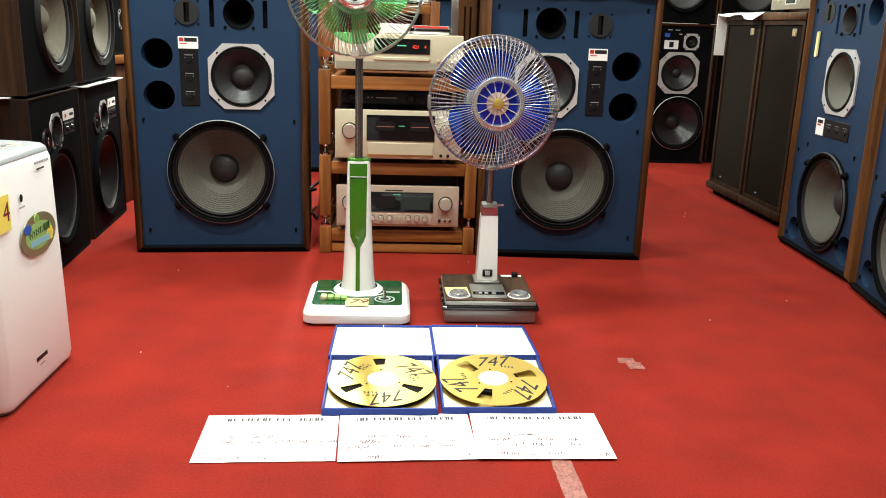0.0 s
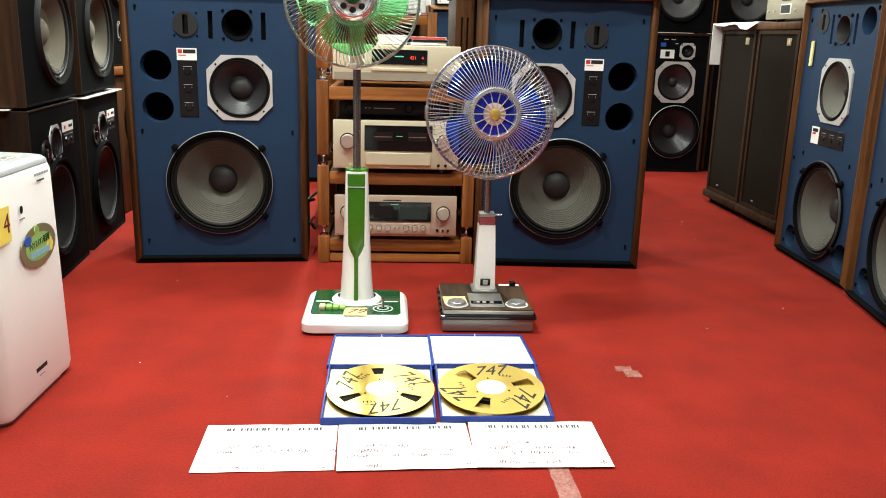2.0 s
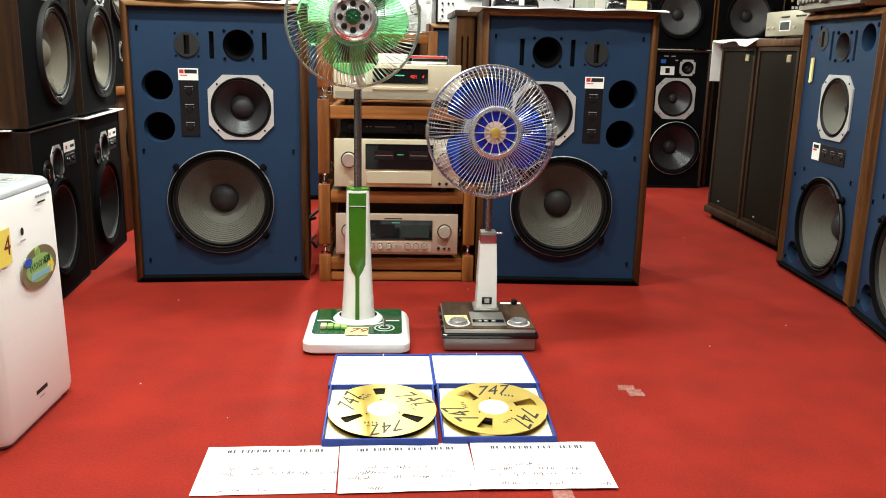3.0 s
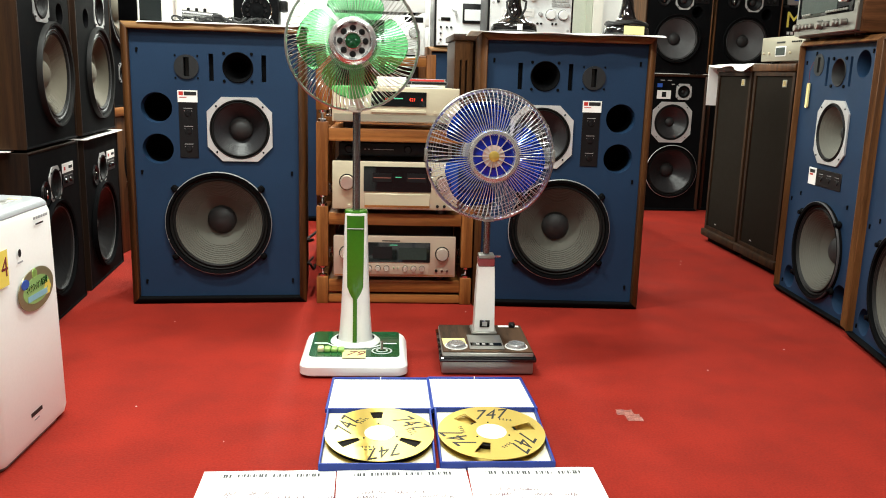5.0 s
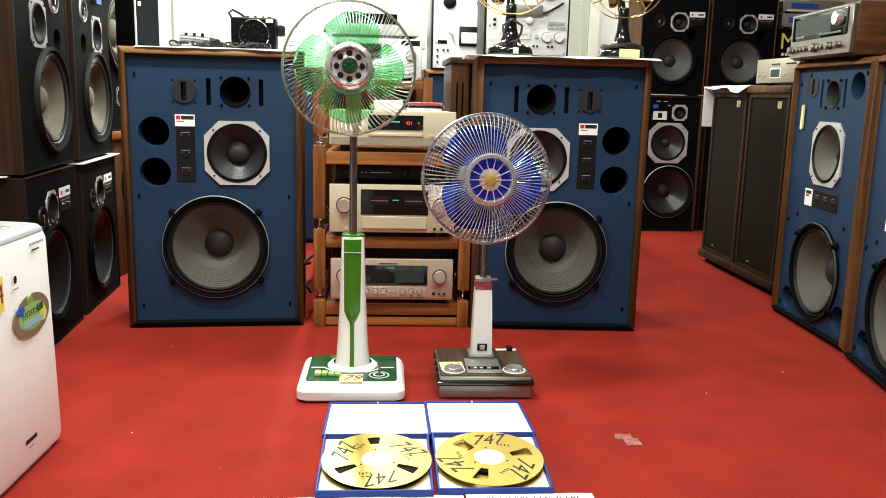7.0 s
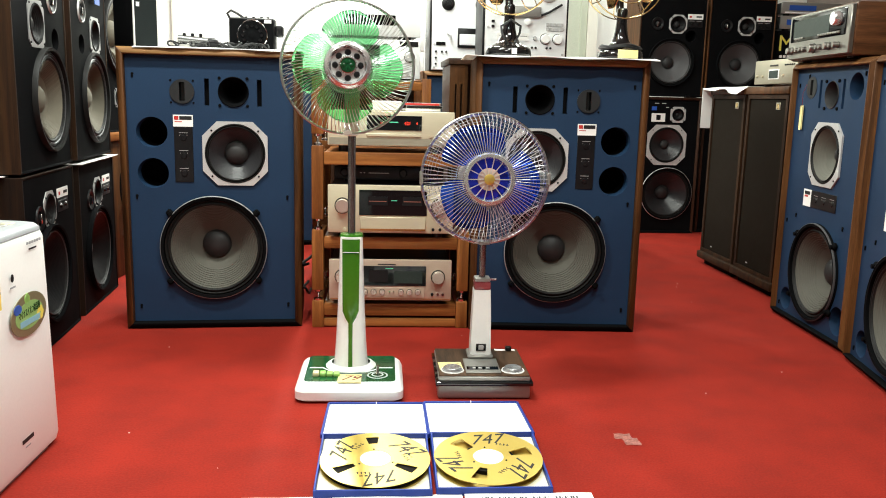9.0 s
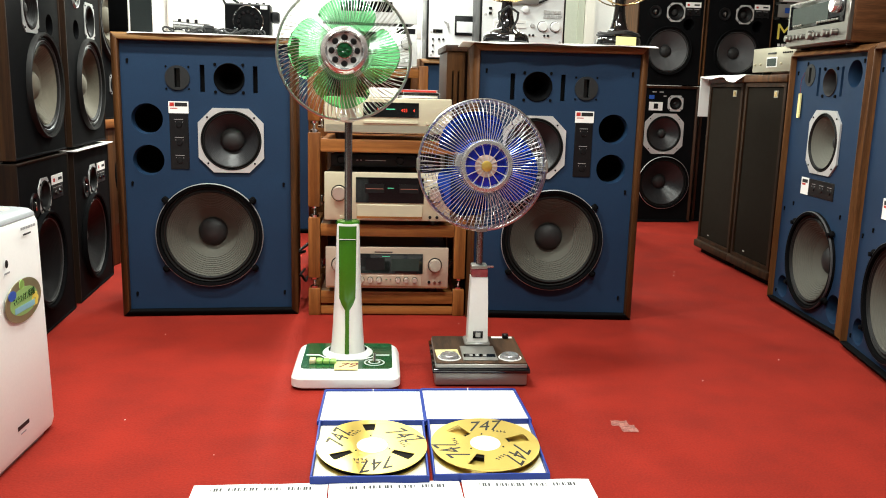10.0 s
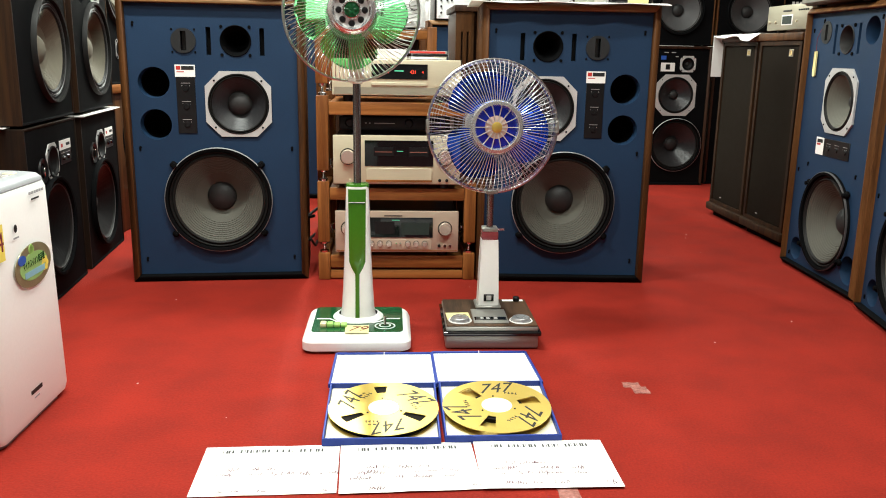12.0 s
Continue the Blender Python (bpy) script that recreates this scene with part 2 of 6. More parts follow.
OLIVE = mat("bronze_oval_sticker", (0.2541, 0.231, 0.1309), 0.3, 0.3, vary=0.08, scale=30, bump=0.0)
LEAFP = mat("light_green_print", (0.2695, 0.4774, 0.154), 0.4, vary=0.08, bump=0.0)
CYANP = mat("pale_blue_print", (0.231, 0.4774, 0.5775), 0.4, vary=0.08, bump=0.0)
FROST = mat("frosted_door_glass", (0.46, 0.49, 0.40), 0.5, vary=0.1, scale=2.5, bump=0.0)
DOORP = mat("grey_green_door_paint", (0.42, 0.45, 0.36), 0.5, vary=0.06, scale=3, bump=0.05)
TUBE = mat("fluorescent_tube", (1.0, 0.97, 0.92), 0.4, vary=0.0, bump=0.0, emit=6.0)
PALECL = mat("clear_plastic_case", (0.85, 0.85, 0.85), 0.08, vary=0.04, bump=0.0, trans=0.7)

# ---- mesh helpers ----
FR = Matrix.Rotation(radians(90), 4, "X")     # local x, y, height -> x, z, towards the front (-y)


def at(x=0, y=0, z=0):
    return Matrix.Translation((x, y, z))


def front(x, y, z):
    return at(x, y, z) @ FR


def part(name, bm, material, parent=None, label="", smooth=38):
    bmesh.ops.recalc_face_normals(bm, faces=bm.faces)
    me = bpy.data.meshes.new(name)
    bm.to_mesh(me)
    bm.free()
    me.materials.append(material)
    if smooth:
        me.shade_smooth()
        me.set_sharp_from_angle(angle=radians(smooth))
    ob = new(name, me)
    ob.parent = parent
    if label:
        tagged(ob, label)
    return ob


def thing(name, m, label, category, group="", kind=""):
    ob = new(name)
    ob.empty_display_size = 0.05
    ob.matrix_basis = m
    return tagged(ob, label, category, group, kind)


def box(x0, x1, y0, y1, z0, z1, bev=0.0, seg=2, bm=None, m=None):
    bm = bm or bmesh.new()
    g = bmesh.ops.create_cube(bm, size=1.0)
    t = at((x0 + x1) / 2, (y0 + y1) / 2, (z0 + z1) / 2) @ Matrix.Diagonal((x1 - x0, y1 - y0, z1 - z0, 1))
    bmesh.ops.transform(bm, matrix=(m @ t) if m else t, verts=g["verts"])
    if bev:
        es = list({e for v in g["verts"] for e in v.link_edges})
        bmesh.ops.bevel(bm, geom=es, offset=bev, segments=seg, affect="EDGES", profile=0.5)
    return bm


def lathe(prof, m=Matrix(), seg=48, bm=None, sx=1.0, sy=1.0):
    """Turns (radius, height) pairs round the local z axis."""
    bm = bm or bmesh.new()
    rings = []
    for r, h in prof:
        if r < 1e-6:
            rings.append([bm.verts.new(m @ Vector((0, 0, h)))])
        else:
            rings.append([bm.verts.new(m @ Vector((r * sx * math.cos(2 * math.pi * i / seg), r * sy * math.sin(2 * math.pi * i / seg), h))) for i in range(seg)])
    for a, b in zip(rings, rings[1:]):
        for i in range(seg):
            j = (i + 1) % seg
            vs = [a[i % len(a)], a[j % len(a)], b[j % len(b)], b[i % len(b)]]
            vs = [v for k, v in enumerate(vs) if v not in vs[:k]]
            if len(vs) > 2:
                bm.faces.new(vs)
    return bm


def circle(cx, cy, r, n=40):
    return [(cx + r * math.cos(2 * math.pi * i / n), cy + r * math.sin(2 * math.pi * i / n)) for i in range(n)]


def rect(x0, y0, x1, y1):
    return [(x0, y0), (x1, y0), (x1, y1), (x0, y1)]


def octagon(cx, cy, w, h, c):
    return [(cx - w + c, cy - h), (cx + w - c, cy - h), (cx + w, cy - h + c), (cx + w, cy + h - c),
            (cx + w - c, cy + h), (cx - w + c, cy + h), (cx - w, cy + h - c), (cx - w, cy - h + c)]


def rounded(x0, y0, x1, y1, r, n=6):
    pts = []
    for cx, cy, a in ((x1 - r, y1 - r, 0), (x0 + r, y1 - r, 90), (x0 + r, y0 + r, 180), (x1 - r, y0 + r, 270)):
        pts += [(cx + r * math.cos(radians(a + 90 * i / n)), cy + r * math.sin(radians(a + 90 * i / n))) for i in range(n + 1)]
    return pts


def plate(outer, holes=(), thick=0.01, m=Matrix(), bm=None):
    """A flat plate with holes: local xy outline, from height 0 down to -thick."""
    bm = bm or bmesh.new()
    tmp = bmesh.new()
    for loop in (outer, *holes):
        vs = [tmp.verts.new((x, y, 0)) for x, y in loop]
        for a, b in zip(vs, vs[1:] + vs[:1]):
            tmp.edges.new((a, b))
    bmesh.ops.triangle_fill(tmp, use_beauty=True, use_dissolve=False, edges=tmp.edges[:])
    tmp.verts.index_update()
    top = [bm.verts.new(m @ v.co) for v in tmp.verts]
    low = [bm.verts.new(m @ (v.co - Vector((0, 0, thick)))) for v in tmp.verts]
    for f in tmp.faces:
        ids = [v.index for v in f.verts]
        bm.faces.new([top[i] for i in ids])
        bm.faces.new([low[i] for i in reversed(ids)])
    k = 0
    for loop in (outer, *holes):
        n = len(loop)
        for i in range(n):
            j = (i + 1) % n
            bm.faces.new([top[k + i], top[k + j], low[k + j], low[k + i]])
        k += n
    tmp.free()
    return bm


def tube(pts, r, sides=6, bm=None, closed=False):
    bm = bm or bmesh.new()
    pts = [Vector(p) for p in pts]
    n = len(pts)
    rings = []
    ref = Vector((0.123, 0.456, 0.88))
    for i, p in enumerate(pts):
        a = pts[(i - 1) % n] if closed or i else p
        b = pts[(i + 1) % n] if closed or i < n - 1 else p
        d = (b - a).normalized()
        u = (ref - d * ref.dot(d)).normalized()
        ref = u
        v = d.cross(u)
        rings.append([bm.verts.new(p + r * (u * math.cos(2 * math.pi * k / sides) + v * math.sin(2 * math.pi * k / sides))) for k in range(sides)])
    pairs = list(zip(rings, rings[1:])) + ([(rings[-1], rings[0])] if closed else [])
    for a, b in pairs:
        for k in range(sides):
            bm.faces.new([a[k], a[(k + 1) % sides], b[(k + 1) % sides], b[k]])
    if not closed:
        bm.faces.new(rings[0][::-1])
        bm.faces.new(rings[-1])
    return bm


def ring_pts(r, h, n=64):
    return [(r * math.cos(2 * math.pi * i / n), r * math.sin(2 * math.pi * i / n), h) for i in range(n)]


def lettering(text, size, m, material, parent, name="lettering", depth=0.0003, slant=0.0):
    cu = bpy.data.curves.new(name, "FONT")
    cu.body, cu.size, cu.extrude, cu.resolution_u = text, size, depth, 3
    cu.shear = slant
    cu.align_x, cu.align_y = "CENTER", "CENTER"
    tmp = bpy.data.objects.new(name, cu)
    scene.collection.objects.link(tmp)
    bpy.context.view_layer.update()
    me = bpy.data.meshes.new_from_object(tmp.evaluated_get(bpy.context.evaluated_depsgraph_get()))
    bpy.data.objects.remove(tmp)
    me.transform(m)
    me.materials.clear()
    me.materials.append(material)
    ob = new(name, me)
    ob.parent = parent
    return ob


def sheet(x0, x1, y0, y1, z, drop=0.03, wave=0.004, thick=0.0015, nx=36, ny=16, seed=1.0):
    """A cloth or paper laid flat, its near edge hanging a little, with soft waves."""
    bm = bmesh.new()
    rows = []
    for k in (0, 1):
        g = []
        for j in range(ny + 1):
            line = []
            for i in range(nx + 1):
                x, y = x0 + (x1 - x0) * i / nx, y0 + (y1 - y0) * j / ny
                w = noise.noise(Vector((x * 7 + seed, y * 7, seed)))
                edge = max(0.0, 1 - j / 2.0)
                yy = y + wave * 2.5 * edge * noise.noise(Vector((x * 9, seed, 3)))
                line.append(bm.verts.new((x, yy, z + wave * (0.5 + w) * (0.5 + 0.5 * edge) - drop * edge * (0.55 + 0.9 * w) + (thick if k else 0))))
            g.append(line)
        rows.append(g)
    for k in (0, 1):
        for j in range(ny):
            for i in range(nx):
                bm.faces.new([rows[k][j][i], rows[k][j][i + 1], rows[k][j + 1][i + 1], rows[k][j + 1][i]])
    rim = [(0, i) for i in range(nx)] + [(j, nx) for j in range(ny)] + [(ny, i) for i in range(nx, 0, -1)] + [(j, 0) for j in range(ny, 0, -1)]
    for a, b in zip(rim, rim[1:] + rim[:1]):
        bm.faces.new([rows[0][a[0]][a[1]], rows[0][b[0]][b[1]], rows[1][b[0]][b[1]], rows[1][a[0]][a[1]]])
    return bm


# ---- the room ----
X0, X1, Y0, Y1 = -2.0, 3.6, -2.6, 6.0
tagged(part("floor", box(X0, X1, Y0, Y1, -0.06, 0.0), CARPET), "worn bright red carpet covering the showroom floor", "floor", kind="structure")
tagged(part("ceiling", box(X0 - 0.1, X1 + 0.1, Y0 - 0.1, Y1 + 0.1, CEIL, CEIL + 0.1), CEILM), "plain white painted ceiling", "ceiling", kind="structure")
tagged(part("wall_north", box(X0 - 0.1, X1 + 0.1, Y1, Y1 + 0.12, -0.06, CEIL), WALLP), "bright white painted back wall", "wall", kind="structure")
tagged(part("wall_south", box(X0 - 0.1, X1 + 0.1, Y0 - 0.12, Y0, -0.06, CEIL), WALLS), "unseen grey wall behind the camera, dark to cut fill light", "wall", kind="structure")
tagged(part("wall_west", box(X0 - 0.12, X0, Y0, Y1, -0.06, CEIL), WALLD), "plain dark side wall", "wall", kind="structure")
tagged(part("wall_east", box(X1, X1 + 0.12, Y0, Y1, -0.06, CEIL), WALLD), "plain dark side wall", "wall", kind="structure")
door = thing("door_1", at(1.35, Y1, 0), "grey-green painted door in the white back wall", "door", kind="structure")
part("leaf", plate(rect(-0.40, 0.005, 0.40, 2.03), [rect(-0.37, 0.95, 0.35, 1.95)], 0.04, front(0, -0.045, 0)), DOORP, door)
part("panel", box(-0.37, 0.35, -0.03, -0.012, 0.95, 1.95), FROST, door, "frosted glass panel")
part("door_frame", plate(rect(-0.48, 0.0, 0.48, 2.11), [rect(-0.405, 0.001, 0.405, 2.035)], 0.06, front(0, -0.062, 0)), CREAM, door)
# an assumed batten for every lamp, the added fill lamps too
fix0 = None
for lx, ly, power, turn in LIGHTS:
    if fix0 is None:
        fix0 = thing("ceiling_light", pose(lx, ly, CEIL, 0, 0, turn), "unseen white fluorescent batten light assumed on the ceiling", "light", "ceiling lights")
        part("body", box(-0.05, 0.05, -0.6, 0.6, -0.05, -0.001, 0.006), WHITE, fix0)
        part("tube", tube([(0, -0.58, -0.075), (0, 0.58, -0.075)], 0.014, 12), TUBE, fix0)
    else:
        copy_thing(fix0, pose(lx, ly, CEIL, 0, 0, turn))

# ---- loudspeakers ----
def driver(parent, x, z, y, r, frame_mat, cone_mat, cap_r, name="woofer", ribs=9, clamps=False, square=0.0, chamfer=0.03, seg=64, depth=0.09, rim_mat=None, label="", proud=0.012, inner=0.87):
    """A cone driver: frame, surround, ribbed cone and dust cap, its face at depth y."""
    ro = r
    if square:
        hole = circle(0, 0, r * 1.0, seg)
        basket = part(name, plate(octagon(0, 0, square, square, chamfer), [hole], proud, front(x, y - proud, z)), frame_mat, parent, label)
        for sx in (-1, 1):
            for sz in (-1, 1):
                d = square - chamfer * 0.63
                part("screw", lathe([(0, 0.003), (0.003, 0.0025), (0.0038, 0)], front(x + sx * d, y - proud, z + sz * d), 10), BLACK, basket)
        f0 = proud
    else:
        basket = part(name, lathe([(ro * 0.93, -0.005), (ro * 0.935, 0.016), (ro * 0.985, 0.018), (ro, 0.012), (ro, -0.01)], front(x, y, z), seg), frame_mat, parent, label)
        if rim_mat:
            part("rim", lathe([(ro * 0.988, 0.0182), (ro * 0.998, 0.0172), (ro * 1.003, 0.0135), (ro * 1.003, 0.011)], front(x, y, z), seg), rim_mat, basket, "thin bright metal rim")
        f0 = 0.004
    m = front(x, y, z)
    ri = r * 0.935 if not square else r
    sur = [(ri, f0 - 0.004)] + [(ri - ri * (1 - inner) * t, f0 - 0.004 + 0.007 * math.sin(math.pi * t * 2) ** 2) for t in [i / 10 for i in range(1, 11)]]
    part("surround", lathe(sur, m, seg), RUBBER, basket)
    rc = ri * inner
    prof = []
    n = ribs * 8
    rib_h = 0.0022 if cone_mat in (CONE, CONE_L) else 0.0005
    for i in range(n + 1):
        t = i / n
        rr = rc + (cap_r * 0.92 - rc) * t
        rib = rib_h * max(0.0, math.sin(math.pi * 2 * ribs * t)) if t < 0.62 else 0.0
        prof.append((rr, f0 - 0.004 - depth * (t ** 0.95) + rib))
    part("cone", lathe(prof, m, seg), cone_mat, basket)
    dome = [(cap_r * math.cos(a), f0 - 0.006 - depth + cap_r * 0.7 * math.sin(a)) for a in [math.pi / 2 * i / 8 for i in range(8)]] + [(0, f0 - 0.006 - depth + cap_r * 0.7)]
    part("dust_cap", lathe(dome, m, 32), CAP if cone_mat != CONE_L else CONE_L, basket)
    if cone_mat is CONE:
        for q in (-0.62, -0.40):
            rq, dq = cap_r * 1.22, depth * 0.93
            part("lead_terminal", lathe([(0, 0.006), (0.003, 0.005), (0.004, 0)], front(x + rq * math.sin(q), y + dq, z - rq * math.cos(q)), 10), BLACK, basket)
    if clamps:
        for a in (40, 140, 218, 322):
            cxx, czz = x + (ro + 0.006) * math.cos(radians(a)), z + (ro + 0.006) * math.sin(radians(a))
            cl = box(-0.016, 0.016, -0.012, 0.012, 0, 0.016, 0.005, 1, m=front(cxx, y, czz) @ Matrix.Rotation(radians(a), 4, "Z"))
            lathe([(0, 0.026), (0.008, 0.025), (0.009, 0.01)], front(cxx, y, czz), 10, cl)
            part("clamp", cl, BLACK, basket)
    return basket


def port(parent, x, z, y, r, depth=0.16, name="port", inner=BLUE):
    p = part(name, lathe([(r, 0.0), (r * 0.97, -0.012), (r * 0.95, -0.05)], front(x, y, z), 40), inner, parent)
    part("tube", lathe([(r * 0.95, -0.05), (r * 0.95, -depth), (0, -depth)], front(x, y, z), 40), BLACK, p)
    return p


def bars(parent, spec, y, material, name="print"):
    """Plain bars of print: (x0, z0, x1, z1) in one mesh."""
    bm = bmesh.new()
    for x0, z0, x1, z1 in spec:
        box(x0, x1, y - 0.0006, y, z0, z1, bm=bm)
    return part(name, bm, material, parent, smooth=0)


def cabinet(parent, w, h, d, t=0.026, body=WAL_V, top=WAL_H_LIT, chamfer=True, slope=0.014):
    """Five panels round a recessed front, mitred at the face."""
    hw = w / 2
    def frame_piece(pts):
        bm = bmesh.new()
        a = [bm.verts.new(p) for p in pts[0]]
        b = [bm.verts.new(p) for p in pts[1]]
        n = len(a)
        for i in range(n):
            bm.faces.new([a[i], a[(i + 1) % n], b[(i + 1) % n], b[i]])
        bm.faces.new(a[::-1])
        bm.faces.new(b)
        bmesh.ops.bevel(bm, geom=bm.edges[:], offset=0.002, segments=1, affect="EDGES")
        return bm
    c = 0.003
    slope = slope if chamfer else 0.0
    def sect(ox, oz, ix, iz):
        return [(ox, d, oz), (ox, slope, oz), ((ox * 0.12 + ix * 0.88), 0.0, (oz * 0.12 + iz * 0.88)), (ix, c, iz), (ix, d, iz)]
    o = [(-hw, 0), (hw, 0), (hw, h), (-hw, h)]
    i = [(-hw + t, t), (hw - t, t), (hw - t, h - t), (-hw + t, h - t)]
    # black on the bottom panel stands in for shade on its downward face
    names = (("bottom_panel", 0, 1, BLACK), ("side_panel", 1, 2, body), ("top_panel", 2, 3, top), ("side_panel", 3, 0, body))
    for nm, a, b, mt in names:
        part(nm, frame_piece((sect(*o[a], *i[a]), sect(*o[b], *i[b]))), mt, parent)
    part("back_panel", box(-hw + t, hw - t, d - 0.02, d - 0.003, t, h - t), BLACK, parent)


def pins(parent, pts, y):
    for x, z in pts:
        bm = lathe([(0, 0.005), (0.004, 0.004), (0.005, 0)], front(x, y, z), 10)
        box(x - 0.004, x + 0.003, y - 0.004, y, z - 0.012, z, 0.001, 1, bm)
        part("grille_catch", bm, BLACK, parent)


def l_pad(parent, x0, z0, x1, z1, y, badge, across=False):
    """Control panel with three small knobs and the white label plate beside it."""
    pnl = part("control_panel", box(x0, x1, y - 0.003, y, z0, z1, 0.001, 1), SATIN, parent)
    for k in range(3):
        f = (k + 0.55) / 3.1
        cx, cz = ((x0 + (x1 - x0) * (f + 0.02), (z0 + z1) / 2) if across else ((x0 + x1) / 2, z1 - (z1 - z0) * f))
        part("control_knob", lathe([(0, 0.003), (0.009, 0.003), (0.010, 0.0015), (0.011, 0.0)], front(cx, y - 0.003, cz - 0.004), 20), SATIN, pnl)
        bars(pnl, [(cx - 0.016, cz + 0.014, cx + 0.016, cz + 0.0155), (cx - 0.014, cz + 0.004, cx - 0.0125, cz + 0.007), (cx + 0.0125, cz + 0.004, cx + 0.014, cz + 0.007)], y - 0.003, SILVER, "scale_mark")
    bx0, bz0, bx1, bz1 = badge
    bd = part("badge", box(bx0, bx1, y - 0.003, y, bz0, bz1), PAPER, parent, "white label plate with a red mark")
    w, h = bx1 - bx0, bz1 - bz0
    if not across:
        bars(bd, [(bx0 + 0.004, bz1 - h * 0.42, bx0 + w * 0.28, bz1 - h * 0.1)], y - 0.003, REDP, "logo_mark")
        bars(bd, [(bx0 + w * 0.32, bz1 - h * 0.42, bx1 - 0.004, bz1 - h * 0.1)], y - 0.003, INK, "logo_bar")
        bars(bd, [(bx0 + 0.006, bz1 - h * 0.62, bx0 + w * 0.45, bz1 - h * 0.55)], y - 0.003, REDP)
    else:
        bars(bd, [(bx0 + w * 0.15, bz1 - h * 0.3, bx0 + w * 0.85, bz1 - h * 0.1)], y - 0.003, INK, "logo_bar")
        bars(bd, [(bx0 + w * 0.15, bz1 - h * 0.45, bx0 + w * 0.6, bz1 - h * 0.34)], y - 0.003, REDP, "logo_mark")


MW, MH, MD, MY = 0.655, 1.050, 0.43, 0.026


def studio_monitor(m, s, label):
    """Blue-fronted four-way monitor; s = 1 or -1 mirrors the layout."""
    r = thing("studio_monitor", m, label, "speaker", "blue studio monitors")
    cabinet(r, MW, MH, MD)
    holes = [circle(s * 0.0, 0.314, 0.187, 64), circle(s * 0.085, 0.67, 0.110, 56), circle(s * 0.082, 0.897, 0.054), circle(-s * 0.102, 0.895, 0.042)]
    holes += [circle(-s * 0.214, 0.745, 0.056), circle(-s * 0.214, 0.594, 0.056)]
    for sx in (-0.014, 0.176):
        holes.append(rect(s * sx - 0.0085, 0.846, s * sx + 0.0085, 0.944))
    t = 0.027
    part("baffle", plate(rect(-MW / 2 + t, t, MW / 2 - t, MH - t), holes, 0.02, front(0, MY, 0)), BLUE, r, "blue painted front board")
    driver(r, 0, 0.313, MY, 0.198, BLACK, CONE, 0.056, clamps=True, rim_mat=RIM, ribs=16, label="large woofer in a black frame with a chrome rim")
    driver(r, s * 0.085, 0.67, MY, 0.111, SILVER, CONE_S, 0.045, "midrange_driver", proud=0.007, ribs=10, square=0.119, chamfer=0.054, depth=0.05, label="ten inch driver in a chamfered aluminium frame")
    for pz in (0.745, 0.594):
        port(r, -s * 0.214, pz, MY, 0.056)
    hn = part("horn", lathe([(0.056, 0.002), (0.054, 0.004), (0.05, -0.004), (0.044, -0.03), (0.03, -0.09), (0.012, -0.13), (0, -0.13)], front(s * 0.082, MY, 0.897), 40), BLACK, r)
    for sx in (-1, 1):
        for sz in (-1, 1):
            part("bolt", lathe([(0, 0.004), (0.005, 0.004), (0.006, 0)], front(s * 0.082 + sx * 0.05, MY, 0.897 + sz * 0.05), 8), BLACK, hn)
    tw = part("slot_tweeter", plate(circle(0, 0, 0.044), [rect(-0.010, -0.034, 0.010, 0.034)], 0.014, front(-s * 0.102, MY - 0.005, 0.895)), GREYPL, r)
    part("slot", box(-s * 0.102 - 0.012, -s * 0.102 + 0.012, MY + 0.02, MY + 0.03, 0.862, 0.928), GLOSS, tw)
    for sx in (-1, 1):
        for sz in (-1, 1):
            part("bolt", lathe([(0, 0.003), (0.003, 0.003), (0.004, 0)], front(-s * 0.102 + sx * 0.04, MY, 0.895 + sz * 0.04), 8), BLACK, tw)
    for sx in (-0.014, 0.176):
        part("vent_slot", box(s * sx - 0.012, s * sx + 0.012, MY + 0.02, MY + 0.06, 0.842, 0.948), BLACK, r)
    xs = sorted((-s * 0.137, -s * 0.066))
    l_pad(r, xs[0] + 0.002, 0.562, xs[1] - 0.002, 0.766, MY, (xs[0], 0.767, xs[1], 0.81))
    pins(r, [(x, z) for x in (-0.275, 0.275) for z in (0.09, 0.51, 0.955)], MY)
    return r


